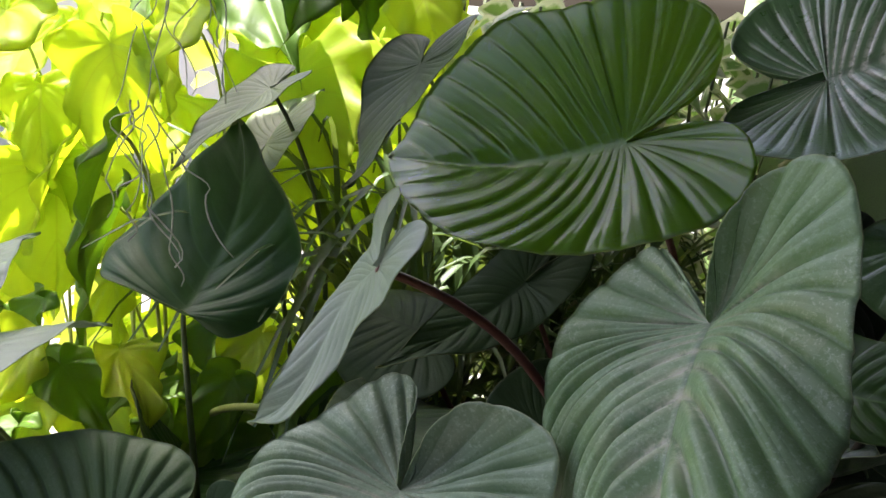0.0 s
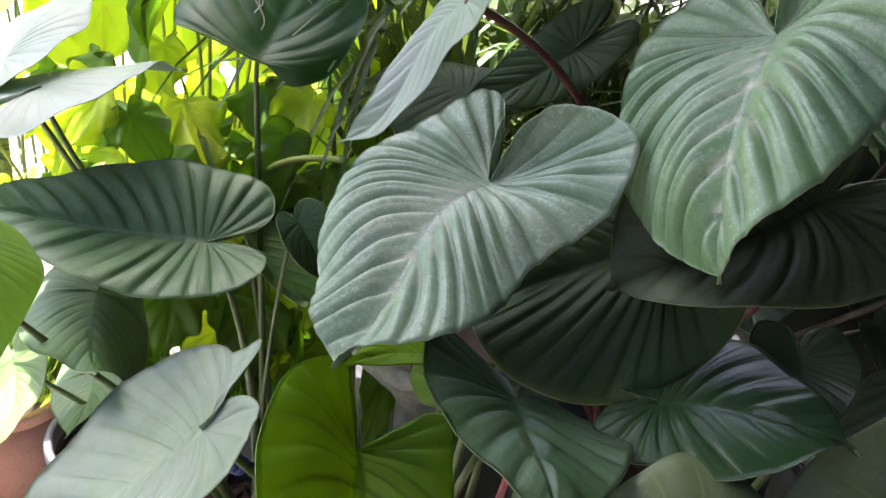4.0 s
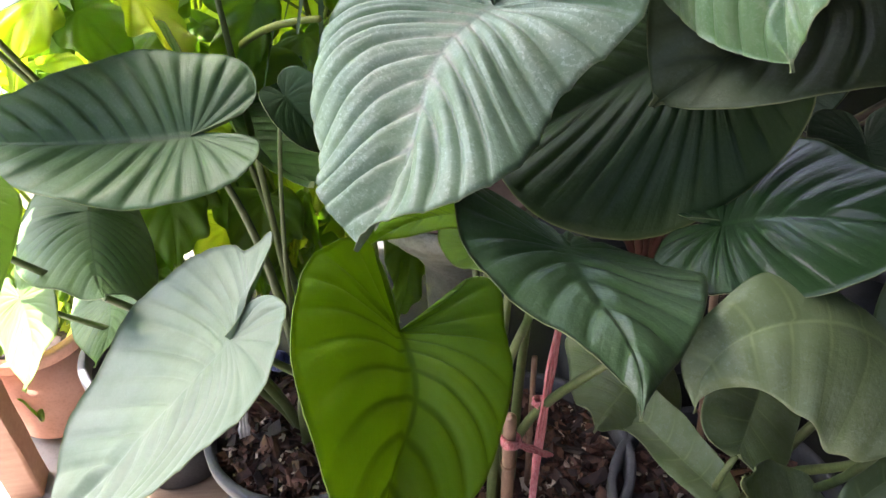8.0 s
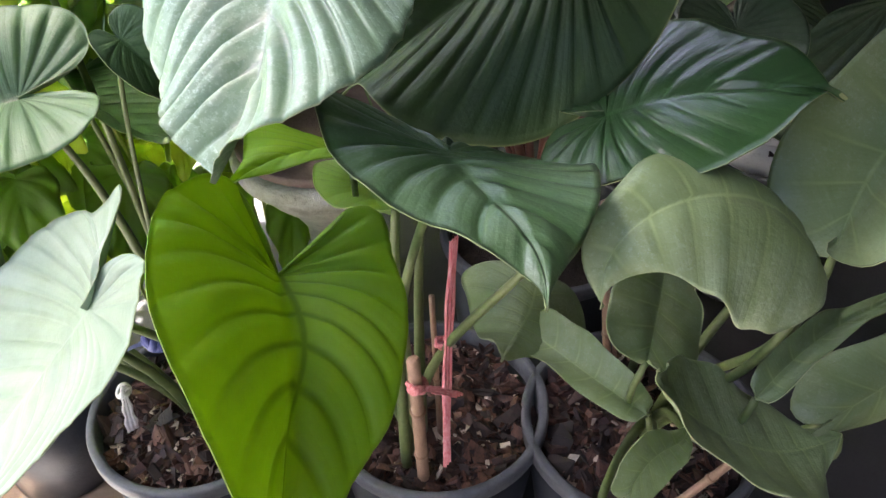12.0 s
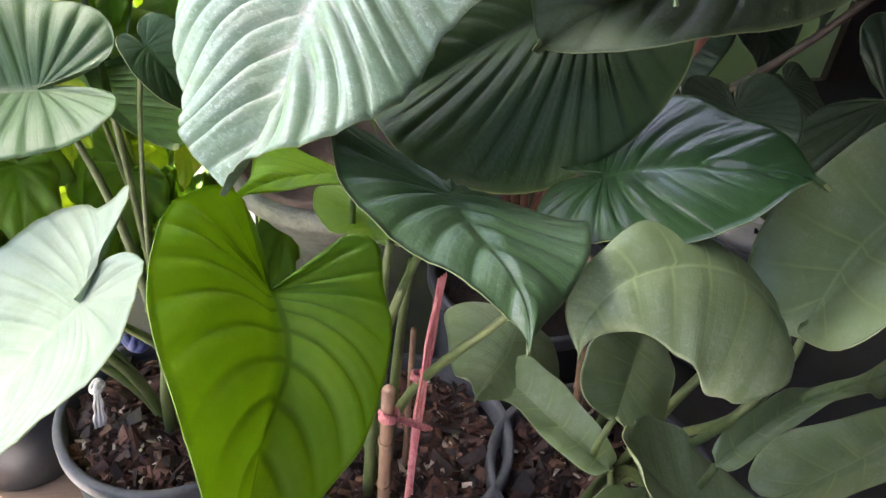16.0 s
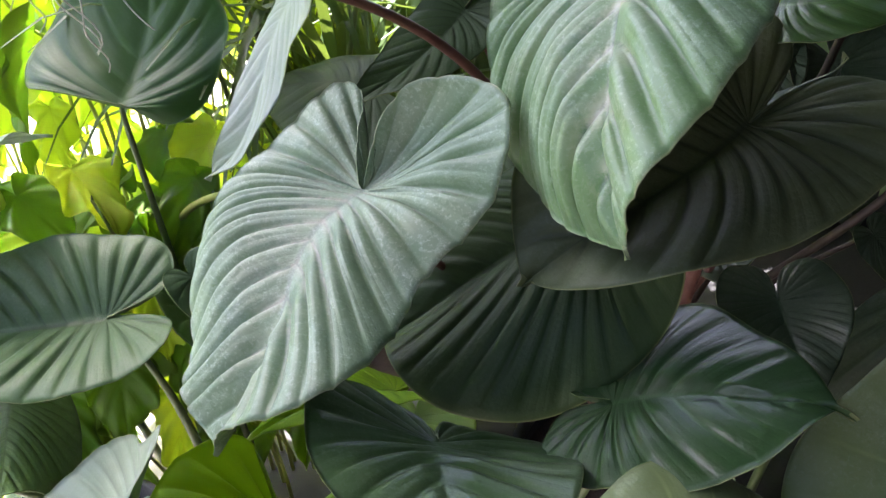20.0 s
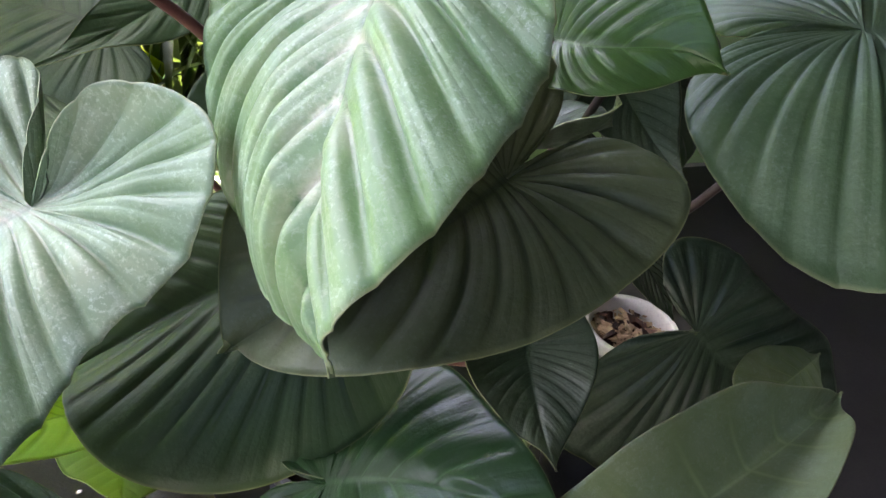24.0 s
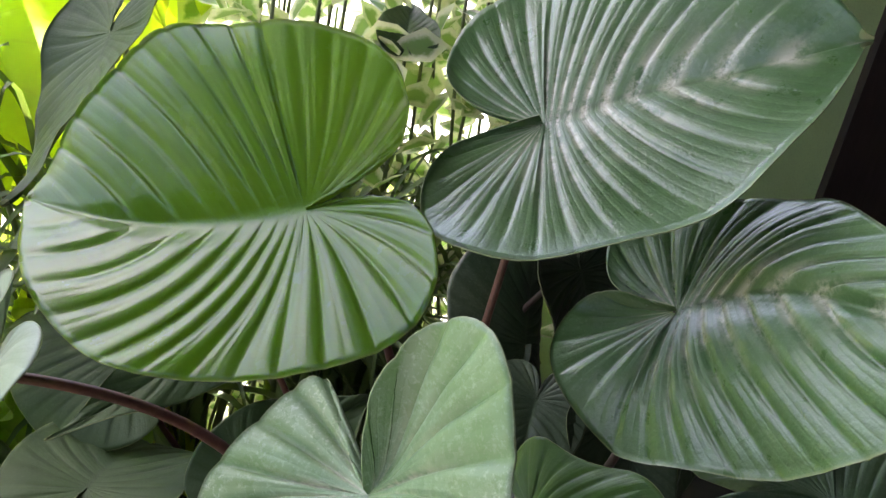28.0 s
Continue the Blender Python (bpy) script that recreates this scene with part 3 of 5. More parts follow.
king = empty_thing("heartleaf_plant", (0.38, 0.90, 0.30), "plant with big heart leaves on red stalks", "plant", "potted plants")
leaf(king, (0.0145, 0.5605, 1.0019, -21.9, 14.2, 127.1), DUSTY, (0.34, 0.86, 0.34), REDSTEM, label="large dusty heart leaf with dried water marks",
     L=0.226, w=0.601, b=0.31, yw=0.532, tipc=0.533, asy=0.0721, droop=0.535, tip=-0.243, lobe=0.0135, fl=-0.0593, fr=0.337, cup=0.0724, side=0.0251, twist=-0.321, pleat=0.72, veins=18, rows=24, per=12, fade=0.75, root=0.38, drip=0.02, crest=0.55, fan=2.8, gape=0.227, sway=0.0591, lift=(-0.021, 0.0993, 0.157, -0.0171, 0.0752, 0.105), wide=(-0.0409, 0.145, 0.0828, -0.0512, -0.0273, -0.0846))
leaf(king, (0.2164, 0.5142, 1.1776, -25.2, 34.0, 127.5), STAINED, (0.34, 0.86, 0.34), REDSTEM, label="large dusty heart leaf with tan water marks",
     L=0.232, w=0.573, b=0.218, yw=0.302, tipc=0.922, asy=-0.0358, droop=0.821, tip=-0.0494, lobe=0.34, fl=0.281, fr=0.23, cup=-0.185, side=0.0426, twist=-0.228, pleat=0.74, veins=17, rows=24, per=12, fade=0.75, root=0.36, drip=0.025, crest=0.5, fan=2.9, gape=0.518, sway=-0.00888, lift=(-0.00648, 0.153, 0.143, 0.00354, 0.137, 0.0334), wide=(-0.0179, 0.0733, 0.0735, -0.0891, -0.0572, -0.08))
leaf(king, (0.2027, 0.7168, 1.2641, -39.1, -39.3, 87.4), GLOSS, (0.36, 0.88, 0.34), REDSTEM, label="large shiny young heart leaf, bright green",
     L=0.251, w=0.576, b=0.428, yw=0.264, tipc=0.684, asy=0.0708, droop=-0.358, tip=0.405, lobe=-0.0296, fl=0.151, fr=0.399, cup=0.161, side=0.27, twist=-0.356, pleat=0.24, veins=19, rows=24, per=12, fade=0.4, drip=0, crest=0.4, rolled=0.02, gape=0.0191, fan=3.4, sway=0.00806, lift=(0.00326, 0.0158, 0.0293, 0.00206, 0.0382, 0.0223), wide=(-0.0319, 0.0135, 0.0266, -0.0194, -0.0614, -0.0222))
leaf(king, (0.3487, 0.5599, 1.1079, 25.7, 34.9, -139.8), FRESH, (0.36, 0.86, 0.34), REDSTEM,
     L=0.119, w=0.385, b=0.214, yw=0.435, tipc=0.0724, asy=0.0883, droop=0.765, tip=0.14, lobe=0.2, fl=0.411, fr=-0.0438, cup=-0.00934, side=-0.104, twist=-0.206, pleat=0.26, gape=0.0319, fan=2.8, veins=11, sway=0.0334, lift=(0.00441, 0.0218, 0.00691, -0.00637, -0.0108, -0.038), wide=(-0.00732, 0.0257, 0.0349, -0.0123, 0.0391, 0.0287))
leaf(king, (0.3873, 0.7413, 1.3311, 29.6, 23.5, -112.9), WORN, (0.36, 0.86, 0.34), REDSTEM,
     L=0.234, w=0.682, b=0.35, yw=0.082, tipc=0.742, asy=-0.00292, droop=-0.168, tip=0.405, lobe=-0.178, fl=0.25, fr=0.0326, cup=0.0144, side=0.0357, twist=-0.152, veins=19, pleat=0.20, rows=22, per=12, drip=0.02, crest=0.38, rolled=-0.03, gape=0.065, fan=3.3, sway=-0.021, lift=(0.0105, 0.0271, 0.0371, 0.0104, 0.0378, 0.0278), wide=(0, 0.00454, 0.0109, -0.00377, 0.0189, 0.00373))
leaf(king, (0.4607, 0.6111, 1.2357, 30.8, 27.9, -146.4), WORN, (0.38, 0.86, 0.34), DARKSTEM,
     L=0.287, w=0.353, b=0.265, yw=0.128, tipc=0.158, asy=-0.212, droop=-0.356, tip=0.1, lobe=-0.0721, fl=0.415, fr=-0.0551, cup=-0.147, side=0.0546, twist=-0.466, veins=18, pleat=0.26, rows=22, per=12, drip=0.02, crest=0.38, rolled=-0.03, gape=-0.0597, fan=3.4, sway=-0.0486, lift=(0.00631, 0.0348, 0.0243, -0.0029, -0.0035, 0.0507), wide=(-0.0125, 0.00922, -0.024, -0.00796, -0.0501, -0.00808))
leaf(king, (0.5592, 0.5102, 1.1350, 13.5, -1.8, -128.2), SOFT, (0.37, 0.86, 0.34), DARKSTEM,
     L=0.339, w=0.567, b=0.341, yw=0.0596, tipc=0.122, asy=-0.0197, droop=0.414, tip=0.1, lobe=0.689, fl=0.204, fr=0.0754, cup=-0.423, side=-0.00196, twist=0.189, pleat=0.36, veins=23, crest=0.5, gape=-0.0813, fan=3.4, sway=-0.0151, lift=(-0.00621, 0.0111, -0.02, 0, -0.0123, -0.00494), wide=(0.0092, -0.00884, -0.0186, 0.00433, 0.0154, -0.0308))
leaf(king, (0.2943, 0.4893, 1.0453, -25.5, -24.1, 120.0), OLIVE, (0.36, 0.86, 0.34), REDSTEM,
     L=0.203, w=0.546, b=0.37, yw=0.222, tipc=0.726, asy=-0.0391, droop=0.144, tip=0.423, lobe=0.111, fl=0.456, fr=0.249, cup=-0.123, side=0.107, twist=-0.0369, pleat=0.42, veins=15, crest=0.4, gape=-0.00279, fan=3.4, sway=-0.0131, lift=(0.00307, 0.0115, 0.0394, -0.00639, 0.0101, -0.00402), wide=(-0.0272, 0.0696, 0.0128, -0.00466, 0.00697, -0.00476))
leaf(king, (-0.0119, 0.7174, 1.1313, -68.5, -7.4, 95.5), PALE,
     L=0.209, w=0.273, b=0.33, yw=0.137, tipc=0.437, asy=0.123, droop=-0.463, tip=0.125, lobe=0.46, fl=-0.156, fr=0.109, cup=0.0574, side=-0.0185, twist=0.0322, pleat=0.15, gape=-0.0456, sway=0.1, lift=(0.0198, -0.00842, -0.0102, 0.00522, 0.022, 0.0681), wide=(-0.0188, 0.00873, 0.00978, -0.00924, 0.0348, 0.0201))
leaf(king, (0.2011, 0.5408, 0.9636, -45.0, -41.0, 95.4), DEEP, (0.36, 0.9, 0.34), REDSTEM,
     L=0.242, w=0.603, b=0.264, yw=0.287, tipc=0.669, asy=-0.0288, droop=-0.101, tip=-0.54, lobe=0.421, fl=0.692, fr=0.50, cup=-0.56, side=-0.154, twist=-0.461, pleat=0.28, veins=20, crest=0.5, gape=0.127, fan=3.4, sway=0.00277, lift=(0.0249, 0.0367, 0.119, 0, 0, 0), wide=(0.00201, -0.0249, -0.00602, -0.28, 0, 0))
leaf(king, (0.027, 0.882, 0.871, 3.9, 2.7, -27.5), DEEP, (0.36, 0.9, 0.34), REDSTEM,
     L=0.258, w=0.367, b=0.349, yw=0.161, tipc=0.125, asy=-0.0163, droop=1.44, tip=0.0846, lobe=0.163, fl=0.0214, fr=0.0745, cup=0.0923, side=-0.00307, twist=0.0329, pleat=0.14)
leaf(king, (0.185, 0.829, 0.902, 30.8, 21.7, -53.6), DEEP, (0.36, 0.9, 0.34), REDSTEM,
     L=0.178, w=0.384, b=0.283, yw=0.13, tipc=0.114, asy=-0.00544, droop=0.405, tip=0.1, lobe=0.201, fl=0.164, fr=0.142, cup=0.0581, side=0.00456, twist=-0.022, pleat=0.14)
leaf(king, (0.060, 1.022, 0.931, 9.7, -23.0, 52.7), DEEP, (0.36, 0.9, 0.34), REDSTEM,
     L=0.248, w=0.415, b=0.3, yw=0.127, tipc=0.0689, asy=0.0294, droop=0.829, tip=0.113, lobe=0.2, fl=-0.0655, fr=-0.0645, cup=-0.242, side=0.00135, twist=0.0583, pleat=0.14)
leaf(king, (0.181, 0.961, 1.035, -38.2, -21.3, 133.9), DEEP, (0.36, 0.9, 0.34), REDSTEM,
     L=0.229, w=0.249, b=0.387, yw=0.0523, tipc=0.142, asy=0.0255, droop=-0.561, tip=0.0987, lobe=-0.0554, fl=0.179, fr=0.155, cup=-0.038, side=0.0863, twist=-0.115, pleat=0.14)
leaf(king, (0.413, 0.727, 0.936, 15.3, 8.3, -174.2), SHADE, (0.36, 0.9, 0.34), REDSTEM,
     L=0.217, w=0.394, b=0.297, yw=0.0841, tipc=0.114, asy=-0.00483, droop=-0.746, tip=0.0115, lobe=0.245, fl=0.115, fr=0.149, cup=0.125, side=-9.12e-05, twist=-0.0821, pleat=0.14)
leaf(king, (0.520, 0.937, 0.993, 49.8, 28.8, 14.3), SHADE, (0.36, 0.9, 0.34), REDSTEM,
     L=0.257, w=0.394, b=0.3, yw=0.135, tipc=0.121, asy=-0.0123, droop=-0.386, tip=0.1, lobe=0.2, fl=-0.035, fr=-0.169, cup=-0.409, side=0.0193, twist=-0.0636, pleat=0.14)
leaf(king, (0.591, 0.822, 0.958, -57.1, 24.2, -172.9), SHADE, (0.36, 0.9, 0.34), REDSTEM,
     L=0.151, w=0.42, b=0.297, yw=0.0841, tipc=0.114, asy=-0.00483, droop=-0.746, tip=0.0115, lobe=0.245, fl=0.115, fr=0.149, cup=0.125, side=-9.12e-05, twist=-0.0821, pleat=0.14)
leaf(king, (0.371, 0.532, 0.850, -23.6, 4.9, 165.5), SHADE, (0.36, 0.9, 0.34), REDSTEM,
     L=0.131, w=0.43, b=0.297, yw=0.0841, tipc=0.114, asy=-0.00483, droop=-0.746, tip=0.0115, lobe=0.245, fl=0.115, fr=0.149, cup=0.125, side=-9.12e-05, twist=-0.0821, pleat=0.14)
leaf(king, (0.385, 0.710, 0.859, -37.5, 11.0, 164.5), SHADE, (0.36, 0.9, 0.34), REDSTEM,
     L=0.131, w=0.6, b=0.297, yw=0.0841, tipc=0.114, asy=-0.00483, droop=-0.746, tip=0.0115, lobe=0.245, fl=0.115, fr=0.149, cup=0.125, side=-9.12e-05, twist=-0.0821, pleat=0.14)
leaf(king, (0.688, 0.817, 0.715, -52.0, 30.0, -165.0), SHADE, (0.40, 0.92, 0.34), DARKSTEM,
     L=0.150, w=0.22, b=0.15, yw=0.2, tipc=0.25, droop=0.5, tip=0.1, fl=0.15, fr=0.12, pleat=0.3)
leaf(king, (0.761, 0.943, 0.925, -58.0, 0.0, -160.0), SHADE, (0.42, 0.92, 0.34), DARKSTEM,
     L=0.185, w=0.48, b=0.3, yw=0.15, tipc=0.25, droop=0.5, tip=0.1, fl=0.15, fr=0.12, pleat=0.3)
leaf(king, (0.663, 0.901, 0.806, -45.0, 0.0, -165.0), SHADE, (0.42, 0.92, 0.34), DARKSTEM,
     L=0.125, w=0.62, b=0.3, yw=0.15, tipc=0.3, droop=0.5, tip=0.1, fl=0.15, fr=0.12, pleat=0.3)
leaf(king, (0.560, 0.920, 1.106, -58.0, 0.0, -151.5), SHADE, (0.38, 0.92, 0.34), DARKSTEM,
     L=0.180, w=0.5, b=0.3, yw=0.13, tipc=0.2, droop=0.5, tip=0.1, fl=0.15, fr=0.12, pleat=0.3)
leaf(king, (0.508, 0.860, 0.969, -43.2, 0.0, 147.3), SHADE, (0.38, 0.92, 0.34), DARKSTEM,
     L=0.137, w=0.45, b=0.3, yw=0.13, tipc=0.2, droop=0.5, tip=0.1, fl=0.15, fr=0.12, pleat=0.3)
v, f = tube([(0.352 - 0.38, 0.578 - 0.90, 1.10 - 0.30), (0.298 - 0.38, 0.498 - 0.90, 1.104 - 0.30), (0.308 - 0.38, 0.528 - 0.90, 0.904 - 0.30), (-0.03, -0.05, 0.03)], 0.0055, 0.008)
finish("stalk", v, f, REDSTEM, king, "bright red leaf stalk")
v, f = tube([Vector(q) - king.location for q in ((-0.012, 0.717, 1.131), (0.13, 0.75, 1.075), (0.30, 0.80, 0.95), (0.33, 0.84, 0.34))], 0.0045, 0.0065, 8, 28)
finish("stalk", v, f, REDSTEM, king, "long red-brown leaf stalk")
green = empty_thing("heartleaf_plant", (-0.213, 0.773, 0.25), "plant with dark green heart leaves on green stalks", "plant", "potted plants")
leaf(green, (-0.2484, 0.9781, 0.9597, 22.7, 2.2, -25.5), SATIN, (-0.215, 1.02, 0.0),
     L=0.289, w=0.479, b=0.00407, yw=0.303, tipc=0.161, asy=0.174, droop=-1.74, tip=0.0167, lobe=0.15, fl=0.291, fr=0.0711, cup=-0.198, side=0.0587, twist=0.187, swing=0.04, pleat=0.18, drip=0, gape=0.00387, fan=2.6, veins=10, sway=-0.0131, lift=(-0.00178, 0.00592, 0.00255, -0.00563, -0.0129, -0.0446), wide=(-0.0202, 0.0251, 0.045, -0.000995, -0.016, -0.0324))
leaf(green, (-0.268, 1.087, 0.655, -3.7, -25.4, -162.6), SATIN, (-0.20, 1.12, 0.0),
     L=0.363, w=0.421, b=0.29, yw=0.164, tipc=0.283, asy=0.0755, droop=-0.472, tip=-0.157, lobe=0.0537, fl=0.315, fr=0.33, cup=0.455, side=0.0424, twist=0.196, swing=0.05, pleat=0.2, gape=-0.0268, sway=0.017, lift=(0.00141, 0.0188, 0.00759, 0, 0.0118, -0.0329), wide=(-0.00529, -0.00646, 0.0235, -0.00291, 0.0039, -0.00219))
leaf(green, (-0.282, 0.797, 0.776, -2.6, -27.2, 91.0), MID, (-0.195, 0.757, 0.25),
     L=0.305, w=0.356, b=0.271, yw=0.137, tipc=0.388, asy=0.0224, droop=0.0277, tip=0.418, lobe=-0.262, fl=0.54, fr=0.387, cup=-0.149, side=0.16, twist=-0.0531, pleat=0.36, fan=2.2, veins=17, thick=(0.0032, 0.0095), crest=0.5)
leaf(green, (-0.2351, 0.4963, 0.7364, -44.2, 19.8, 94.8), GLARE, (-0.21, 0.75, 0.25),
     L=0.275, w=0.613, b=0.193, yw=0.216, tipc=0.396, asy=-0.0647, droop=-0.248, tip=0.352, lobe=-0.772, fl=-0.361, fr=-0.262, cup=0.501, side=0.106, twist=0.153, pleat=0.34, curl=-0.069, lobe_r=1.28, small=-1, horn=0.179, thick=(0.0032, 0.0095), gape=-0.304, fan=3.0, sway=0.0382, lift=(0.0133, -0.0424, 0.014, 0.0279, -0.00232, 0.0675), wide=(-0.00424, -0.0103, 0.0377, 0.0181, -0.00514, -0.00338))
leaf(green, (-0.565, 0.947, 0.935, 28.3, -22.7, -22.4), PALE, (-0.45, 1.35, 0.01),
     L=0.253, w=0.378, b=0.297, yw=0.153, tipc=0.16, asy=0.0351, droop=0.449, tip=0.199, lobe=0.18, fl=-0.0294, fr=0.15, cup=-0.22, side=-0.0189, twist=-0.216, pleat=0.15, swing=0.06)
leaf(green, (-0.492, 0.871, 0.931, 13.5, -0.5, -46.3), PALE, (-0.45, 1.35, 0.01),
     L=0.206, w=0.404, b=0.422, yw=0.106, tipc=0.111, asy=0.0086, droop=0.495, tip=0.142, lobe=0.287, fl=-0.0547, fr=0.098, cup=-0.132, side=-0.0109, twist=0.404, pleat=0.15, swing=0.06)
leaf(green, (-0.506, 0.645, 0.844, -23.3, -4.3, -146.5), LIGHT, (-0.217, 0.768, 0.25),
     L=0.176, w=0.447, b=0.273, yw=0.138, tipc=0.103, asy=0.0297, droop=1.38, tip=0.106, lobe=0.282, fl=-0.275, fr=-0.0849, cup=-0.292, side=0.0101, twist=-0.0864, pleat=0.18)
leaf(green, (-0.533, 0.787, 0.575, -16.8, 32.4, -164.5), LIGHT, (-0.217, 0.768, 0.25),
     L=0.181, w=0.268, b=0.3, yw=0.145, tipc=0.14, asy=-0.0137, droop=-0.706, tip=0.0111, lobe=0.2, fl=0.0472, fr=-0.0443, cup=-0.0465, side=-0.014, twist=0.136, pleat=0.18)
leaf(green, (-0.430, 0.825, 0.669, -9.9, -17.3, -167.7), MID, (-0.217, 0.768, 0.25),
     L=0.235, w=0.344, b=0.293, yw=0.19, tipc=0.13, asy=0.0194, droop=-0.716, tip=0.0879, lobe=0.207, fl=-0.258, fr=-0.141, cup=-0.384, side=-0.00797, twist=0.0864, pleat=0.18)
leaf(green, (-0.462, 0.884, 0.487, -9.8, 27.1, -173.1), MID, (-0.217, 0.768, 0.25),
     L=0.172, w=0.361, b=0.305, yw=0.121, tipc=0.133, asy=-0.00074, droop=-0.605, tip=0.0381, lobe=0.191, fl=0.152, fr=0.0613, cup=0.0388, side=-0.00401, twist=-0.019, pleat=0.18)
leaf(green, (-0.167, 0.740, 0.845, -48.0, 18.0, -140.0), MID, (-0.215, 0.80, 0.25),
     L=0.085, w=0.42, b=0.25, yw=0.2, tipc=0.3, droop=0.7, tip=0.3, fl=0.35, fr=0.35, cup=0.2, pleat=0.16, veins=9, swing=0.1, thick=(0.0022, 0.004))
staked = empty_thing("heartleaf_plant", (0.105, 0.655, 0.25), "staked plant with a bright young heart leaf", "plant", "potted plants")
leaf(staked, (-0.0855, 0.4504, 0.7642, -7.3, -31.6, 179.3), YOUNG, (0.05, 0.6, 0.27),
     L=0.223, w=0.513, b=0.167, yw=0.193, tipc=0.51, asy=-0.0684, droop=1.08, tip=0.571, lobe=0.498, fl=0.491, fr=0.502, cup=0.0573, side=-0.132, twist=0.367, pleat=0.38, veins=13, crest=0.6, gape=0.832, fan=2.2, sway=-0.0524, lift=(0.00744, 0.0472, 0.0338, -0.00629, -0.0007, 0.091), wide=(-0.117, 0.000881, 0.0414, 0.0148, -0.0547, -0.0667))
leaf(staked, (0.023, 0.646, 0.728, 39.4, -3.1, 136.0), YOUNG, (0.07, 0.66, 0.27),
     L=0.218, w=0.394, b=0.296, yw=0.114, tipc=0.0535, asy=-0.0059, droop=0.458, tip=0.203, lobe=0.184, fl=0.239, fr=0.174, cup=-0.0674, side=-0.0107, twist=-0.0346, pleat=0.12)
leaf(staked, (0.045, 0.675, 0.663, -0.3, -6.8, 174.9), LIGHT, (0.07, 0.66, 0.27),
     L=0.158, w=0.404, b=0.311, yw=0.123, tipc=0.123, asy=0.000921, droop=-0.969, tip=0.0897, lobe=0.161, fl=0.145, fr=0.193, cup=0.0137, side=-0.0064, twist=0.102, pleat=0.12)
leaf(staked, (0.0363, 0.3915, 0.8865, 11.0, -27.0, 177.8), SAGE, (0.06, 0.62, 0.27),
     L=0.175, w=0.579, b=0.281, yw=-0.013, tipc=0.165, asy=0.0601, droop=0.127, tip=0.558, lobe=0.191, fl=-0.0684, fr=-0.167, cup=0.174, side=0.0587, twist=-0.502, pleat=0.36, veins=12, drip=0.05, gape=0.0156, fan=3.0, crest=0.6, sway=0.0161, lift=(0.000779, 0.0137, -0.034, 0.004, -0.00442, 0.00509), wide=(-0.00512, -0.00417, 0.0229, -0.00532, 0.0348, 0.0203))
leaf(staked, (0.1725, 0.4212, 0.8654, 23.1, 2.8, -122.4), SHINY, (0.06, 0.62, 0.27), label="glossy dark heart leaf with a drip tip",
     L=0.167, w=0.535, b=0.271, yw=0.269, tipc=0.512, asy=0.0418, droop=0.155, tip=0.915, lobe=0.2, fl=0.121, fr=0.043, cup=-0.0294, side=0.038, twist=-0.182, pleat=0.30, veins=12, fan=3.0, drip=0.09, gape=0.00511, sway=-0.0224, lift=(0.00482, -0.000648, 0.0233, -0.0111, -0.00601, 0.025), wide=(0.0016, 0.0236, -0.0408, 0.0011, 0.0119, -0.00678))
for a, b in (((0.036, 0.540, 0.728), (0.026, 0.580, 0.479)), ((0.072, 0.580, 0.668), (0.062, 0.620, 0.406))):
    top, low_end = Vector(a) - staked.location, Vector(b) - staked.location
    v, f = tube([top, top * 0.67 + low_end * 0.33, top * 0.3 + low_end * 0.7 + Vector((0.006, 0, 0)), (low_end.x + 0.01, low_end.y, 0.02)], 0.0042, 0.0075)
    finish("stalk", v, f, STEM, staked, "upright green leaf stalk")
broad = empty_thing("broadleaf_plant", (0.36, 0.53, 0.25), "plant with matte olive oblong leaves", "plant", "potted plants")
leaf(broad, (0.2687, 0.2682, 0.7914, 76.7, 17.0, 77.9), MATTE, (0.35, 0.5, 0.27),
     L=0.245, w=0.285, b=-0.0657, yw=0.237, tipc=0.302, asy=-0.00493, droop=2.32, tip=0.889, lobe=0.2, fl=-0.115, fr=0.499, cup=-0.791, side=-0.125, twist=0.456, veins=9, pleat=0.11, per=6, pinnate=True, gape=0.0137, crest=0.7, sway=0.0118, lift=(-0.0152, 0.0136, 0.0126, 0.00469, -0.015, 0.018), wide=(0.00617, -0.0216, 0.0118, -0.0104, -0.00714, -0.00766))
leaf(broad, (0.3197, 0.2388, 0.6284, -2.6, -7.1, 77.4), MATTE, (0.35, 0.5, 0.27),
     L=0.241, w=0.271, b=-0.112, yw=0.411, tipc=-0.0094, asy=0.0305, droop=-1.33, tip=-0.123, lobe=0.2, fl=0.0173, fr=0.0168, cup=0.279, side=0.0114, twist=-0.144, veins=9, pleat=0.11, per=6, pinnate=True, gape=0.602, crest=0.7, sway=-0.0407, lift=(-0.0105, -0.0304, -0.0299, -0.00389, -0.038, -0.0152), wide=(-0.0014, -0.00788, -0.00659, -0.024, -0.0293, -0.00842))
leaf(broad, (0.2990, 0.2921, 0.8043, 38.1, -3.5, -67.7), MATTE, (0.35, 0.5, 0.27),
     L=0.305, w=0.207, b=0.0624, yw=0.219, tipc=0.183, asy=-0.027, droop=0.728, tip=-0.0115, lobe=0.155, fl=0.631, fr=0.627, cup=0.598, side=0.0509, twist=-0.308, veins=9, pleat=0.11, per=6, pinnate=True, gape=-0.273, crest=0.7, sway=-0.0246, lift=(0.00198, -0.0786, -0.0248, 0.000907, 0.0175, 0.0235), wide=(-0.0198, -0.0628, 0.0929, 0.0172, 0.0199, 0.0128))
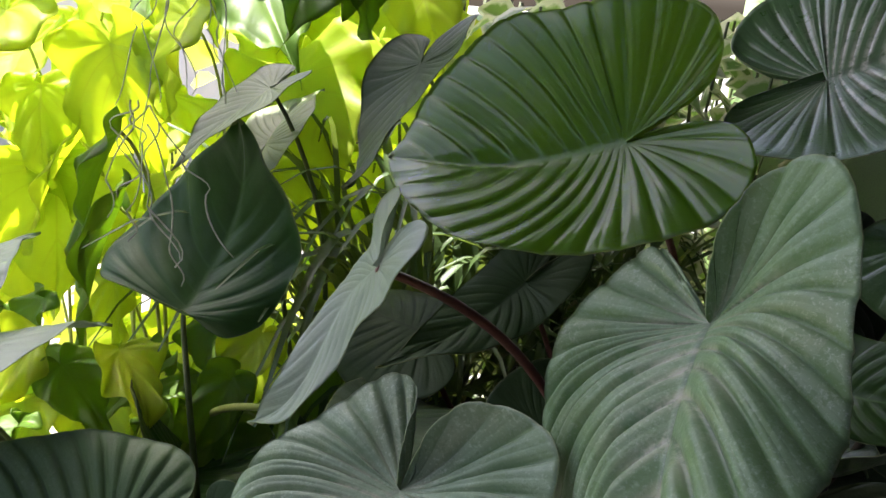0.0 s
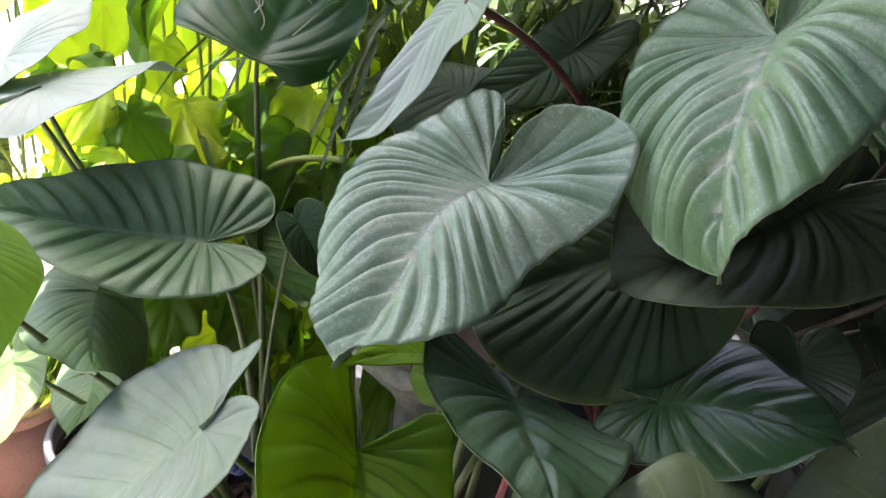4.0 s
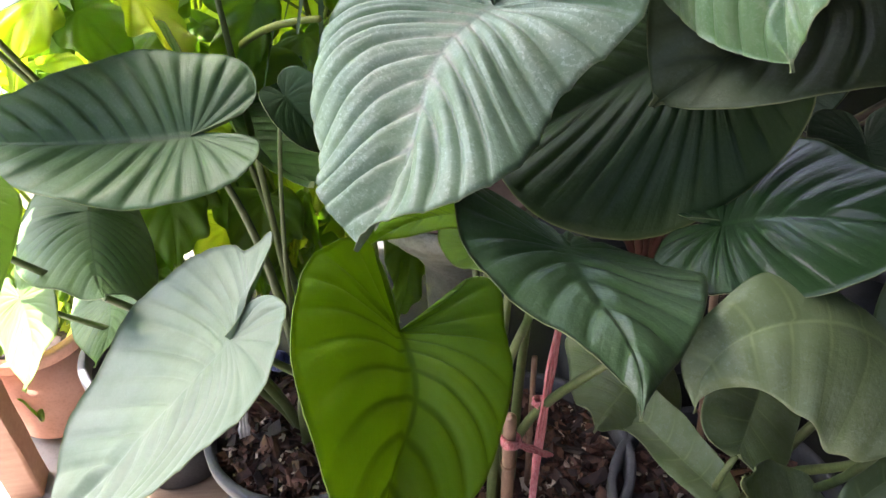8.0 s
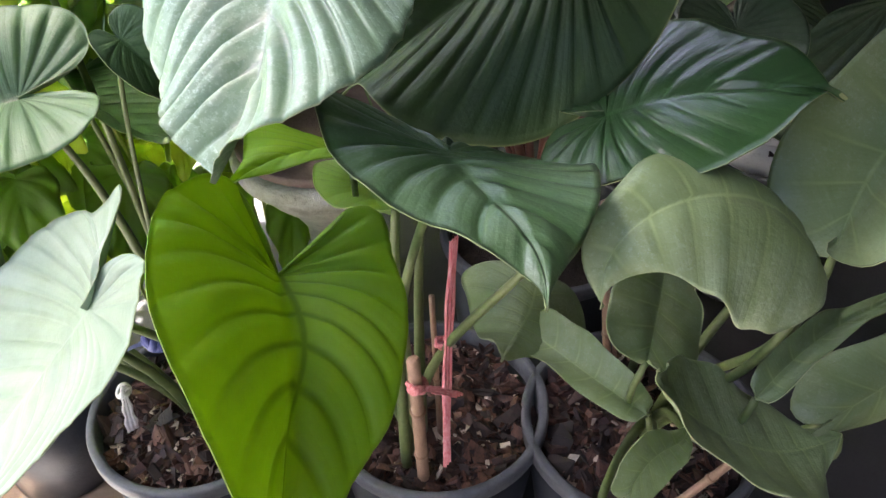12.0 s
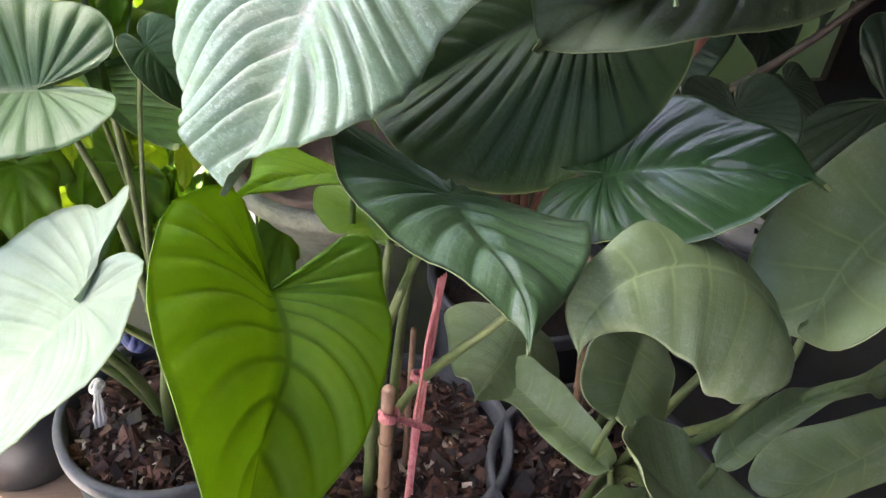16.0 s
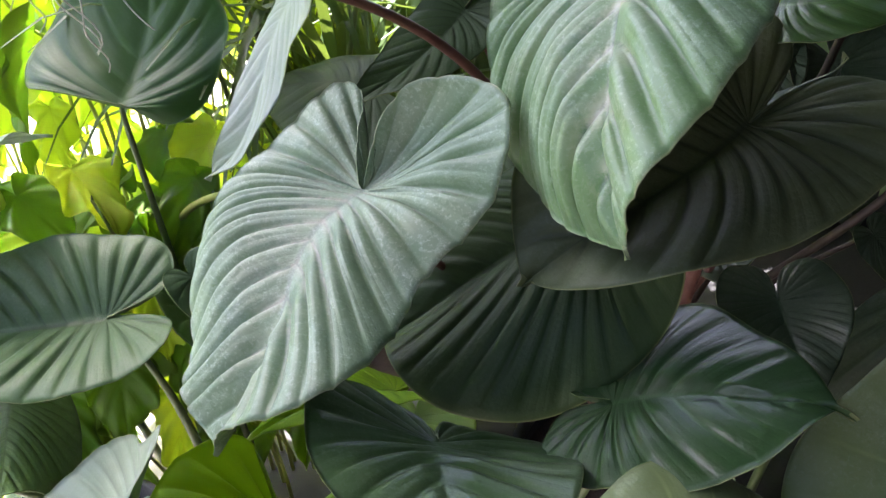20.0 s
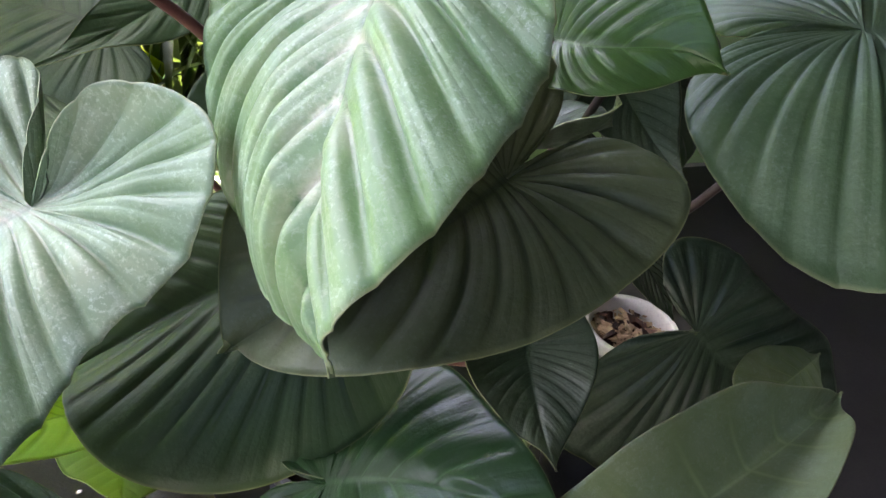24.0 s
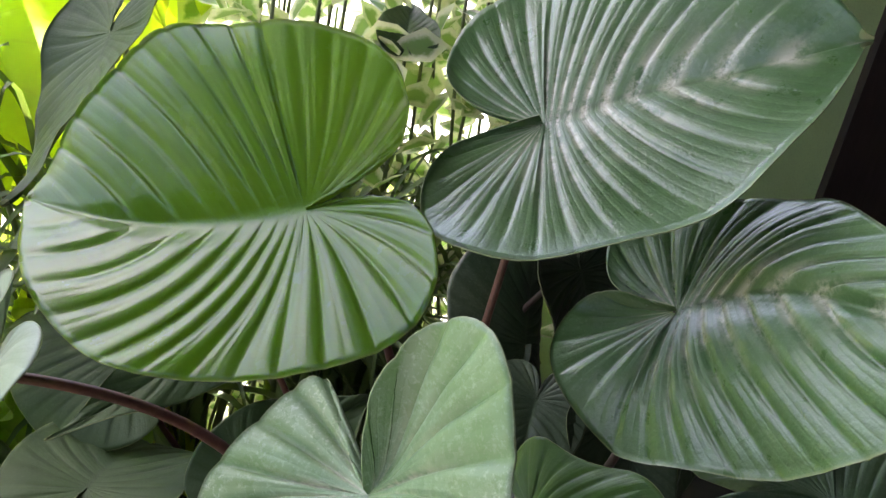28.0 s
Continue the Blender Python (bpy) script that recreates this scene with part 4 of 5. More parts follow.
leaf(broad, (0.2219, 0.6021, 0.5294, -9.5, -16.0, 144.4), MATTE, (0.35, 0.5, 0.27),
     L=0.195, w=0.414, b=0.0791, yw=0.0509, tipc=-0.0662, asy=0.00463, droop=-0.844, tip=0.153, lobe=0.192, fl=-0.238, fr=-0.18, cup=-0.369, side=0.0906, twist=-0.126, veins=9, pleat=0.11, per=6, pinnate=True, gape=-0.00206, crest=0.7, sway=-0.0194, lift=(-0.0166, 0.0163, -0.00489, -0.00867, -0.005, 0.0136), wide=(0.00529, -0.00444, -0.00272, 0.00115, 0.0264, 0.0461))
leaf(broad, (0.2431, 0.3811, 0.5183, 15.3, -12.7, 23.4), MATTE, (0.35, 0.5, 0.27),
     L=0.271, w=0.118, b=-0.0152, yw=0.437, tipc=0.123, asy=-0.0281, droop=1.06, tip=-0.0973, lobe=0.2, fl=0.191, fr=0.209, cup=0.326, side=0.0171, twist=-0.0972, veins=9, pleat=0.11, per=6, pinnate=True, gape=0.00618, crest=0.7, sway=-0.0198, lift=(-0.00112, 0.0132, -0.0176, -0.0107, 0.0143, -0.0386), wide=(-0.0069, -0.0171, -0.00146, -0.00256, -0.0298, 0.0111))
leaf(broad, (0.231, 0.387, 0.601, 19.7, 27.3, -32.6), MATTE, (0.35, 0.5, 0.27),
     L=0.235, w=0.232, b=0.0329, yw=0.139, tipc=0.118, asy=0.0193, droop=0.477, tip=0.1, lobe=0.201, fl=0.148, fr=0.05, cup=-0.0538, side=0.000586, twist=-0.00998, veins=9, pleat=0.11, per=6, pinnate=True, crest=0.7)
leaf(broad, (0.1437, 0.2695, 0.5973, 7.8, 32.6, -65.8), MATTE, (0.35, 0.5, 0.27),
     L=0.135, w=0.165, b=0.0812, yw=0.193, tipc=0.123, asy=0.00407, droop=0.874, tip=0.113, lobe=0.216, fl=0.205, fr=0.0654, cup=0.0237, side=0.0186, twist=-0.0307, veins=9, pleat=0.11, per=6, pinnate=True, gape=0.00862, crest=0.7, sway=-0.0427, lift=(0.00809, 0.00601, 0.00333, -0.00326, -0.00308, -0.0225), wide=(0.00246, -0.00934, -0.0195, 0.00153, -0.0103, -0.0164))
leaf(broad, (0.2427, 0.2655, 0.6809, 21.7, 7.6, -76.7), MATTE, (0.35, 0.5, 0.27),
     L=0.281, w=0.0535, b=-0.00766, yw=0.119, tipc=0.178, asy=-0.0111, droop=0.637, tip=0.0996, lobe=0.2, fl=0.153, fr=0.0683, cup=0.0156, side=-0.00218, twist=0.198, veins=9, pleat=0.11, per=6, pinnate=True, gape=0.000719, crest=0.7, sway=-0.0208, lift=(0.0198, -0.00505, 0.043, -0.0104, 0.0523, -0.0156), wide=(0.000802, -0.0018, 0.00159, 0.00109, -0.00331, 0.00247))
leaf(broad, (0.3150, 0.2497, 0.6406, 28.8, 48.4, -64.7), MATTE, (0.35, 0.5, 0.27),
     L=0.309, w=0.111, b=0.0755, yw=0.175, tipc=0.122, asy=0.0637, droop=0.393, tip=0.1, lobe=0.202, fl=0.0364, fr=0.0771, cup=-0.112, side=0.0222, twist=0.0159, veins=9, pleat=0.11, per=6, pinnate=True, gape=-0.00905, crest=0.7, sway=0.00387, lift=(-0.0103, -0.0208, -0.0253, -0.0064, -0.0238, -0.0379), wide=(0.00467, 0.0111, 0.0162, -0.00333, -0.0102, -0.0155))
leaf(broad, (0.563, 0.441, 0.838, 13.1, 24.1, -67.4), MATTE, (0.35, 0.5, 0.27),
     L=0.0977, w=0.395, b=0.275, yw=0.107, tipc=0.114, asy=0.00781, droop=0.464, tip=0.0983, lobe=0.172, fl=0.1, fr=0.073, cup=-0.0365, side=0.00946, twist=0.0234, veins=9, pleat=0.11, per=6, pinnate=True, crest=0.7)
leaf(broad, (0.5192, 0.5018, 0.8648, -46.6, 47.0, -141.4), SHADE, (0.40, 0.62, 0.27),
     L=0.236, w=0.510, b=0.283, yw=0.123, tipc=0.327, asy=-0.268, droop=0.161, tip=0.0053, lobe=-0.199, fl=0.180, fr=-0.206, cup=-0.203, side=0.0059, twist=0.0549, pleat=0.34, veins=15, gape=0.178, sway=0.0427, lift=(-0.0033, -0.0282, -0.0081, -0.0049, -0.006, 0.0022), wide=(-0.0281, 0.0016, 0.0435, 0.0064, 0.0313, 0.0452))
back = empty_thing("heartleaf_plant", (-0.1, 1.35, 0.0), "dark heart leaves among the bushes behind", "plant", "potted plants")
leaf(back, (-0.179, 1.251, 1.213, -31.9, -3.3, 120.9), MATTE, (-0.1, 1.35, 0.2),
     L=0.191, w=0.38, b=0.3, yw=0.113, tipc=0.134, asy=0.00936, droop=0.221, tip=0.101, lobe=0.2, fl=0.15, fr=0.0393, cup=0.0827, side=0.00381, twist=0.0278, pleat=0.14)
leaf(back, (-0.190, 1.286, 1.120, 38.3, -10.6, -32.1), MATTE, (-0.1, 1.35, 0.2),
     L=0.19, w=0.366, b=0.306, yw=0.121, tipc=0.125, asy=-0.000102, droop=0.49, tip=0.118, lobe=0.235, fl=0.0995, fr=0.186, cup=-0.00728, side=-0.00303, twist=-0.0053, pleat=0.14)
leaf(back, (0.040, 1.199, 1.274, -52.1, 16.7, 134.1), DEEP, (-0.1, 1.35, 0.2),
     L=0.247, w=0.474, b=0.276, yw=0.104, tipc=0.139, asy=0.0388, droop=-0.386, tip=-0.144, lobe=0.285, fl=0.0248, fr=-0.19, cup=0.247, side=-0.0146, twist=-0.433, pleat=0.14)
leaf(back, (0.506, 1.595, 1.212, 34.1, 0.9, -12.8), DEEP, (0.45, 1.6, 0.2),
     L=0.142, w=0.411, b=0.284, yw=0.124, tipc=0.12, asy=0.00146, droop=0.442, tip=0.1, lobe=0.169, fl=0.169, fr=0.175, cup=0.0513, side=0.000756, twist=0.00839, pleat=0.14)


# ---- stake, ties and sticks ----
def stick(name, a, b, r0, r1, mat, label, category, knots=0, sag=0.0):
    ob = empty_thing(name, a, label, category)
    d = np.array(b) - np.array(a)
    v, f = tube([(0, 0, 0), d * 0.33 + (0, 0, sag), d * 0.66 + (0, 0, sag), d], r0, r1, 10, 14)
    finish("cane", v, f, mat, ob)
    for k in range(knots):
        p = d * ((k + 1) / (knots + 1))
        u = d / np.linalg.norm(d) * 0.003
        v, f = tube([p - u, p - u / 3, p + u / 3, p + u], max(r0, r1) * 1.18, max(r0, r1) * 1.18, 10, 4)
        finish("node", v, f, mat, ob)
    return ob


stick("bamboo_stake", (0.053, 0.560, 0.23), (0.035, 0.509, 0.552), 0.0082, 0.0074, BAMBOO, "short bamboo stake pushed into the bark", "stake", 2)
stick("thin_cane", (0.098, 0.62, 0.23), (0.082, 0.585, 0.56), 0.004, 0.0035, BAMBOO, "thin dry cane beside the stake", "stake", 1)


def ribbon(name, pts, width, mat, label, seed=0, flare=0.0, crimp=0.45):
    """A twisted strip of raffia or string along the points."""
    ob = empty_thing(name, pts[0], label, "tie")
    p = bezier([np.array(q) - np.array(pts[0]) for q in pts], 26)
    verts, faces = [], []
    for i, q in enumerate(p):
        a = 0.35 * math.sin(i * 0.22 + seed) + 0.2
        d = np.array((math.cos(a), math.sin(a), 0.15))
        e = np.array((-math.sin(a), math.cos(a), 0.0))
        w = width * (0.85 + 0.12 * math.sin(i * 0.7 + seed)) * (1 + flare * i / 25)
        for k in range(7):
            u = k / 6 * 2 - 1
            verts.append(q + d * w * u + e * width * crimp * math.cos(k * math.pi) * 0.5)
        for k in range(7):
            u = 1 - k / 6 * 2
            verts.append(q + d * w * u + e * (width * crimp * math.cos((6 - k) * math.pi) * 0.5 + 0.0012))
    for i in range(len(p) - 1):
        for k in range(14):
            a, b = i * 14 + k, i * 14 + (k + 1) % 14
            faces.append((a, b, b + 14, a + 14))
    finish("strip", verts, faces, mat, ob, "", False)
    return ob


def knot(ob, at, size, mat, seed):
    """A lumpy knot of wound strips on a tie."""
    for k in range(4):
        rng = random.Random(seed + k)
        m = pose(*(np.array(at) - np.array(ob.location)), rng.uniform(-40, 40), rng.uniform(-40, 40), rng.uniform(0, 360))
        verts, faces = [], []
        for i in range(16):
            a = i / 16 * 6.283
            for j in range(6):
                b = j / 6 * 6.283
                r = size + size * 0.32 * math.cos(b)
                verts.append(m @ Vector((r * math.cos(a), r * math.sin(a) * 0.8, size * 0.45 * math.sin(b) + 0.3 * size * math.sin(2 * a))))
        for i in range(16):
            for j in range(6):
                faces.append((i * 6 + j, ((i + 1) % 16) * 6 + j, ((i + 1) % 16) * 6 + (j + 1) % 6, i * 6 + (j + 1) % 6))
        finish("knot", verts, faces, mat, ob)


pink = ribbon("raffia_tie", [(0.109, 0.580, 0.640), (0.100, 0.572, 0.56), (0.088, 0.560, 0.47), (0.062, 0.486, 0.385)], 0.0065, PINK, "faded pink raffia tied to the stake and stalk", 2)
knot(pink, (0.087, 0.570, 0.497), 0.0075, PINK, 4)
tie2 = ribbon("raffia_tie", [(0.038, 0.505, 0.508), (0.050, 0.500, 0.512), (0.065, 0.497, 0.500), (0.080, 0.494, 0.492)], 0.006, PINK, "pink raffia knot round the bamboo stake", 5)
knot(tie2, (0.038, 0.512, 0.508), 0.0100, PINK, 9)
white = ribbon("string_tie", [(-0.290, 0.745, 0.372), (-0.293, 0.742, 0.35), (-0.297, 0.745, 0.32), (-0.300, 0.752, 0.288)], 0.0055, WHITE, "frayed white string hanging from a stalk", 7, 1.0, 0.3)
knot(white, (-0.290, 0.745, 0.375), 0.009, WHITE, 12)
blue = ribbon("tape_tie", [(-0.262, 0.752, 0.440), (-0.243, 0.742, 0.452), (-0.228, 0.742, 0.447), (-0.205, 0.752, 0.436)], 0.011, BLUE, "dark blue plastic tape round the stalks", 3)
knot(blue, (-0.232, 0.746, 0.447), 0.014, BLUE, 15)

DISH = plain_material("brown_clay", (0.10, 0.065, 0.048), (0.20, 0.14, 0.105), 0.75, 14.0, 0.5)
# ---- pots and boards around ----
pot("plant_pot", -0.46, 0.965, 0.29, 0.115, 0.275, PLASTIC, "black plastic pot with pale scuffs")
pot("plant_pot", -0.70, 1.12, 0.25, 0.115, 0.235, TERRACOTTA, "terracotta pot in the sun", rim=0.018)
p8 = pot("plant_pot", 0.858, 0.949, 0.423, 0.086, 0.12, WHITEPOT, "white glazed pot full of pale bark chips", rim=0.012)
chips(p8, 0.068, 0.088, 300, 8, (STRAW, STRAW, STRAW, BARK))
pot("plant_pot", 0.858, 0.949, 0.34, 0.105, 0.332, PLASTIC, "black plastic pot under the small white pot")
urn = empty_thing("stone_urn", (0.065, 1.04, 0.0), "weathered grey stone urn with a wide lip", "urn")
v, f = lathe([(0.001, 0.0), (0.09, 0.0), (0.092, 0.03), (0.062, 0.06), (0.045, 0.20), (0.05, 0.34), (0.075, 0.385), (0.112, 0.425), (0.134, 0.462), (0.148, 0.468), (0.152, 0.484),
              (0.148, 0.50), (0.124, 0.50), (0.118, 0.48), (0.09, 0.44), (0.001, 0.43)], 56)
finish("bowl", v, f, STONE, urn)
v, f = lathe([(0.001, 0.502), (0.10, 0.502), (0.137, 0.502), (0.141, 0.506), (0.141, 0.516), (0.137, 0.518), (0.12, 0.512), (0.001, 0.510)], 40)
finish("dish", v, f, DISH, urn, "red-brown clay dish on the lip")


def board(name, a, b, w, h, mat, label):
    a, b = Vector(a), Vector(b)
    d = b - a
    bm = box_bm(d.length, w, h, 0.004)
    rng = random.Random(int(a.x * 1000))
    bmesh.ops.subdivide_edges(bm, edges=[e for e in bm.edges if e.calc_length() > d.length * 0.8], cuts=6)
    for q in bm.verts:
        q.co += Vector((0, rng.uniform(-0.0015, 0.0015), rng.uniform(-0.0012, 0.0012)))
    ob = part(name, bm, mat, None)
    ob.matrix_basis = Matrix.Translation((a + b) / 2) @ d.to_track_quat("X", "Z").to_matrix().to_4x4()
    return tagged(ob, label, "board")


board("wood_board", (-0.55, 0.62, 0.0085), (0.35, 0.48, 0.0085), 0.10, 0.015, WOOD, "weathered wooden plank lying under the pots")
board("wood_board", (-0.60, 0.90, 0.0085), (0.40, 0.80, 0.0085), 0.12, 0.015, WOOD, "weathered wooden plank under the rear pots")
board("wood_post", (-0.735, 0.945, 0.0), (-0.735, 0.945, 0.46), 0.055, 0.055, REDWOOD, "red-brown stained wooden post in the sun")
for k, (a, b) in enumerate([((0.30, 0.50, 0.262), (0.36, 0.54, 0.266)), ((0.31, 0.46, 0.262), (0.37, 0.50, 0.268)), ((0.42, 0.45, 0.262), (0.46, 0.50, 0.27))]):
    stick("twig", a, b, 0.0035, 0.0025, BAMBOO, "dry twig lying on the bark", "twig")
stick("thin_cane", (0.30, 0.40, 0.25), (0.37, 0.36, 0.42), 0.0055, 0.005, BAMBOO, "dry cane leaning among the broad leaves", "stake", 2)
stick("thin_cane", (0.36, 0.62, 0.25), (0.30, 0.60, 0.62), 0.006, 0.005, BAMBOO, "brown cane standing in the bark", "stake", 2)


def moss(x, y, z, count, length, seed, spread=0.05):
    """A hank of thin curling moss threads."""
    rng = random.Random(seed)
    ob = empty_thing("moss_strand", (x, y, z), "pale hanging air-plant moss with curling threads", "moss")
    for _ in range(count):
        p = np.array((rng.uniform(-spread, spread), rng.uniform(-0.02, 0.02), rng.uniform(-0.1, 0.0) * length))
        verts, faces = [], []
        for seg in range(3):
            q = p + (rng.uniform(-0.035, 0.035), rng.uniform(-0.02, 0.02), -length * rng.uniform(0.12, 0.3))
            v, f = tube([p, p + (rng.uniform(-0.02, 0.02), 0, -0.02), q + (rng.uniform(-0.03, 0.03), 0, 0.02), q], 0.0012, 0.0008, 5, 8)
            n = len(verts)
            verts += v
            faces += [tuple(i + n for i in g) for g in f]
            p = q
        finish("thread", verts, faces, MOSS, ob)
    return ob


moss(-0.275, 0.93, 1.235, 7, 0.26, 3, 0.025)
moss(-0.30, 1.25, 1.42, 8, 0.4, 5, 0.04)
moss(-0.86, 1.42, 1.16, 18, 0.45, 4)
moss(-0.97, 1.44, 1.12, 18, 0.5, 6)


# far house with louvred window
house = empty_thing("house", (-2.95, 5.9, 0.0), "far pink-grey house wall with a louvred window", "house")
HOUSEWALL = plain_material("house_paint", (0.66, 0.60, 0.56), (0.76, 0.70, 0.66), 0.8, 3.0, 0.2)
LOUVRE = plain_material("louvre_paint", (0.50, 0.55, 0.66), (0.60, 0.64, 0.74), 0.5, 6.0, 0.1)
LOUVREDARK = plain_material("louvre_frame", (0.05, 0.06, 0.11), (0.08, 0.09, 0.15), 0.5, 6.0, 0.1)
for name, sx, sz, x, z, mat in (("wall", 1.0, 2.6, -1.05, 1.3, HOUSEWALL), ("wall", 1.5, 2.6, 1.25, 1.3, HOUSEWALL), ("wall", 1.05, 0.38, -0.025, 0.19, HOUSEWALL), ("window_frame", 1.05, 0.06, -0.025, 0.41, LOUVREDARK),
                                ("wall", 1.05, 1.0, -0.025, 2.1, HOUSEWALL), ("window_back", 1.05, 1.16, -0.025, 1.02, LOUVREDARK)):
    bm = box_bm(sx, 0.12 if name != "window_back" else 0.02, sz, 0.005)
    bmesh.ops.translate(bm, vec=(x, 0.03 if name == "window_back" else 0.0, z), verts=bm.verts)
    part(name, bm, mat, house)
for k in range(9):
    bm = box_bm(0.07, 0.03, 1.1, 0.004)
    bmesh.ops.translate(bm, vec=(-0.48 + k * 0.115, -0.02, 1.0), verts=bm.verts)
    part("louvre_slat", bm, LOUVRE, house)

# snake plants at the far side
snake = empty_thing("snake_plant", (-0.90, 1.60, 0.0), "tall banded snake plant with upright leaves", "plant", "background plants")
rng = random.Random(8)
for k in range(9):
    bx, by, hh = rng.uniform(-0.22, 0.20), rng.uniform(-0.12, 0.12), rng.uniform(0.9, 1.35)
    lean = (rng.uniform(-0.12, 0.12), rng.uniform(-0.05, 0.05))
    verts, faces = [], []
    for i in range(15):
        u = i / 14
        wd = 0.045 * (1 - u ** 5) * (0.8 + 0.2 * math.sin(u * 3)) + 0.001
        tw = 0.5 * u + k
        c = np.array((bx + lean[0] * u, by + lean[1] * u, hh * u))
        d, e = np.array((math.cos(tw), math.sin(tw), 0)), np.array((-math.sin(tw), math.cos(tw), 0))
        verts += [c - d * wd + e * wd * 0.4, c - e * 0.004, c + d * wd + e * wd * 0.4, c + e * 0.005]
    for i in range(14):
        for j in range(4):
            a, b = i * 4 + j, i * 4 + (j + 1) % 4
            faces.append((a, b, b + 4, a + 4))
    finish("leaf", verts, faces, SANSE, snake)

# ---- background plants ----
def sprig(plant, rng, at, mat, size, turn=None, lean=None, stalk=None, **shape):
    """A cheap leaf for a far plant."""
    face = rng.uniform(-50, 50) if turn is None else turn
    tilt = rng.uniform(20, 75) if lean is None else lean
    place = (*at, -tilt, rng.uniform(-25, 25), 180 + face)
    keep = dict(L=size, w=rng.uniform(0.34, 0.55), b=rng.uniform(0.1, 0.3), droop=rng.uniform(0.2, 0.9), fl=rng.uniform(0.0, 0.4), fr=rng.uniform(0.0, 0.4),
                side=rng.uniform(-0.1, 0.1), wave=0.026, veins=7, per=5, rows=8, pleat=0.3)
    keep.update(shape)
    return leaf(plant, place, mat, stalk, LIMESTEM, swing=0.25, thick=(0.0025, 0.004), **keep)


rng = random.Random(11)
lime = empty_thing("lime_plant", (-0.62, 1.75, 0.0), "bushy plant with big lime green sunlit leaves", "plant", "background plants")
for k in range(80):
    x, y = rng.uniform(-0.72, 0.12), rng.uniform(1.42, 2.1)
    z = 0.32 + 1.12 * rng.random() ** 0.75
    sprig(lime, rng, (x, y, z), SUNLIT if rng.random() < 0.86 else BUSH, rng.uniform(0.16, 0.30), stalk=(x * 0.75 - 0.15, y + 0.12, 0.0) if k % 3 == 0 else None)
# broad leaves of the lime plant hanging towards the porch; BUSH's darker colour paints its own shade on some
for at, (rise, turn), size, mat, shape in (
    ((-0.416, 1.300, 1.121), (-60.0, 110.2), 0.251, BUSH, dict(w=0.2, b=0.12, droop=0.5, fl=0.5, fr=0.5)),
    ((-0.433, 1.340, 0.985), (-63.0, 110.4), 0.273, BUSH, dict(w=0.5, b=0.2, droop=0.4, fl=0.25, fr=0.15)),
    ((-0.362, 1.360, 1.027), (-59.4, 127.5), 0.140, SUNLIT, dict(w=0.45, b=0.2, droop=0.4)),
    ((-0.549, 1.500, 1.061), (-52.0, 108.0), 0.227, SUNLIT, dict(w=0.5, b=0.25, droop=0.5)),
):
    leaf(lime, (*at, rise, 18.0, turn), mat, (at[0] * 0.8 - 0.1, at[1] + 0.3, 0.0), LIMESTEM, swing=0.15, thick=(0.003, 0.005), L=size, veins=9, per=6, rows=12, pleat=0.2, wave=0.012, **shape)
v, f = tube([Vector(q) - lime.location for q in ((-0.119, 0.980, 0.827), (-0.164, 1.000, 0.820), (-0.206, 1.050, 0.792), (-0.243, 1.120, 0.734))], 0.0045, 0.006)
finish("stalk", v, f, LIMESTEM, lime, "pale green arching stalk")
low = empty_thing("leafy_bush", (-0.35, 1.3, 0.0), "low bush of mid green leaves", "bush", "background plants")
for k in range(130):
    x, y = rng.uniform(-0.8, 0.1), rng.uniform(1.10, 1.42)
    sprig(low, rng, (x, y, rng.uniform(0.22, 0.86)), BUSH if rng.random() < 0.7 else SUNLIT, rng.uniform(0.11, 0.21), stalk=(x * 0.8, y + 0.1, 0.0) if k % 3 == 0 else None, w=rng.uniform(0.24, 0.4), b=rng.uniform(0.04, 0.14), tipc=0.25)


def strap_clump(name, foot, count, seed, spread, height, mat, label):
    """Narrow arching strap leaves rising from one foot."""
    rng = random.Random(seed)
    ob = empty_thing(name, foot, label, "plant", "background plants")
    for _ in range(count):
        verts, faces = [], []
        a, reach, top = rng.uniform(0, 6.283), rng.uniform(0.25, 1.0) * spread, rng.uniform(0.55, 1.0) * height
        d = np.array((math.cos(a), math.sin(a), 0.0))
        sidev = np.array((-d[1], d[0], 0.0))
        o = np.array((rng.uniform(-0.12, 0.12), rng.uniform(-0.10, 0.10), 0.0))
        p = bezier([o, o + (0, 0, top * 0.7), o + d * reach * 0.5 + (0, 0, top * 1.1), o + d * reach + (0, 0, top * rng.uniform(0.55, 1.0))], 12)
        wd = rng.uniform(0.006, 0.012)
        n = len(verts)
        for i, q in enumerate(p):
            k = wd * min(1.0, 0.5 + i / 5) * (1 - (i / 11.5) ** 4)
            verts += [q - sidev * k + (0, 0, k * 0.5), q + (0, 0, 0), q + sidev * k + (0, 0, k * 0.5)]
        for i in range(11):
            for j in (0, 1):
                c = n + i * 3 + j
                faces.append((c, c + 1, c + 4, c + 3))
        finish("strap_leaf", verts, faces, mat, ob, "", True, np.full((len(verts), 2), 0.5))
    return ob


STRAP = leaf_material("strap_leaf", (0.045, 0.09, 0.025), (0.08, 0.14, 0.04), 0.42, 0.0, 0.2, (0.25, 0.36, 0.05), 0.0)
strap_clump("strap_plant", (0.05, 1.42, 0.25), 190, 5, 0.55, 0.95, STRAP, "clump of narrow green strap leaves")
strap_clump("strap_plant", (0.42, 1.55, 0.2), 160, 6, 0.5, 0.9, STRAP, "clump of narrow green strap leaves in shade")

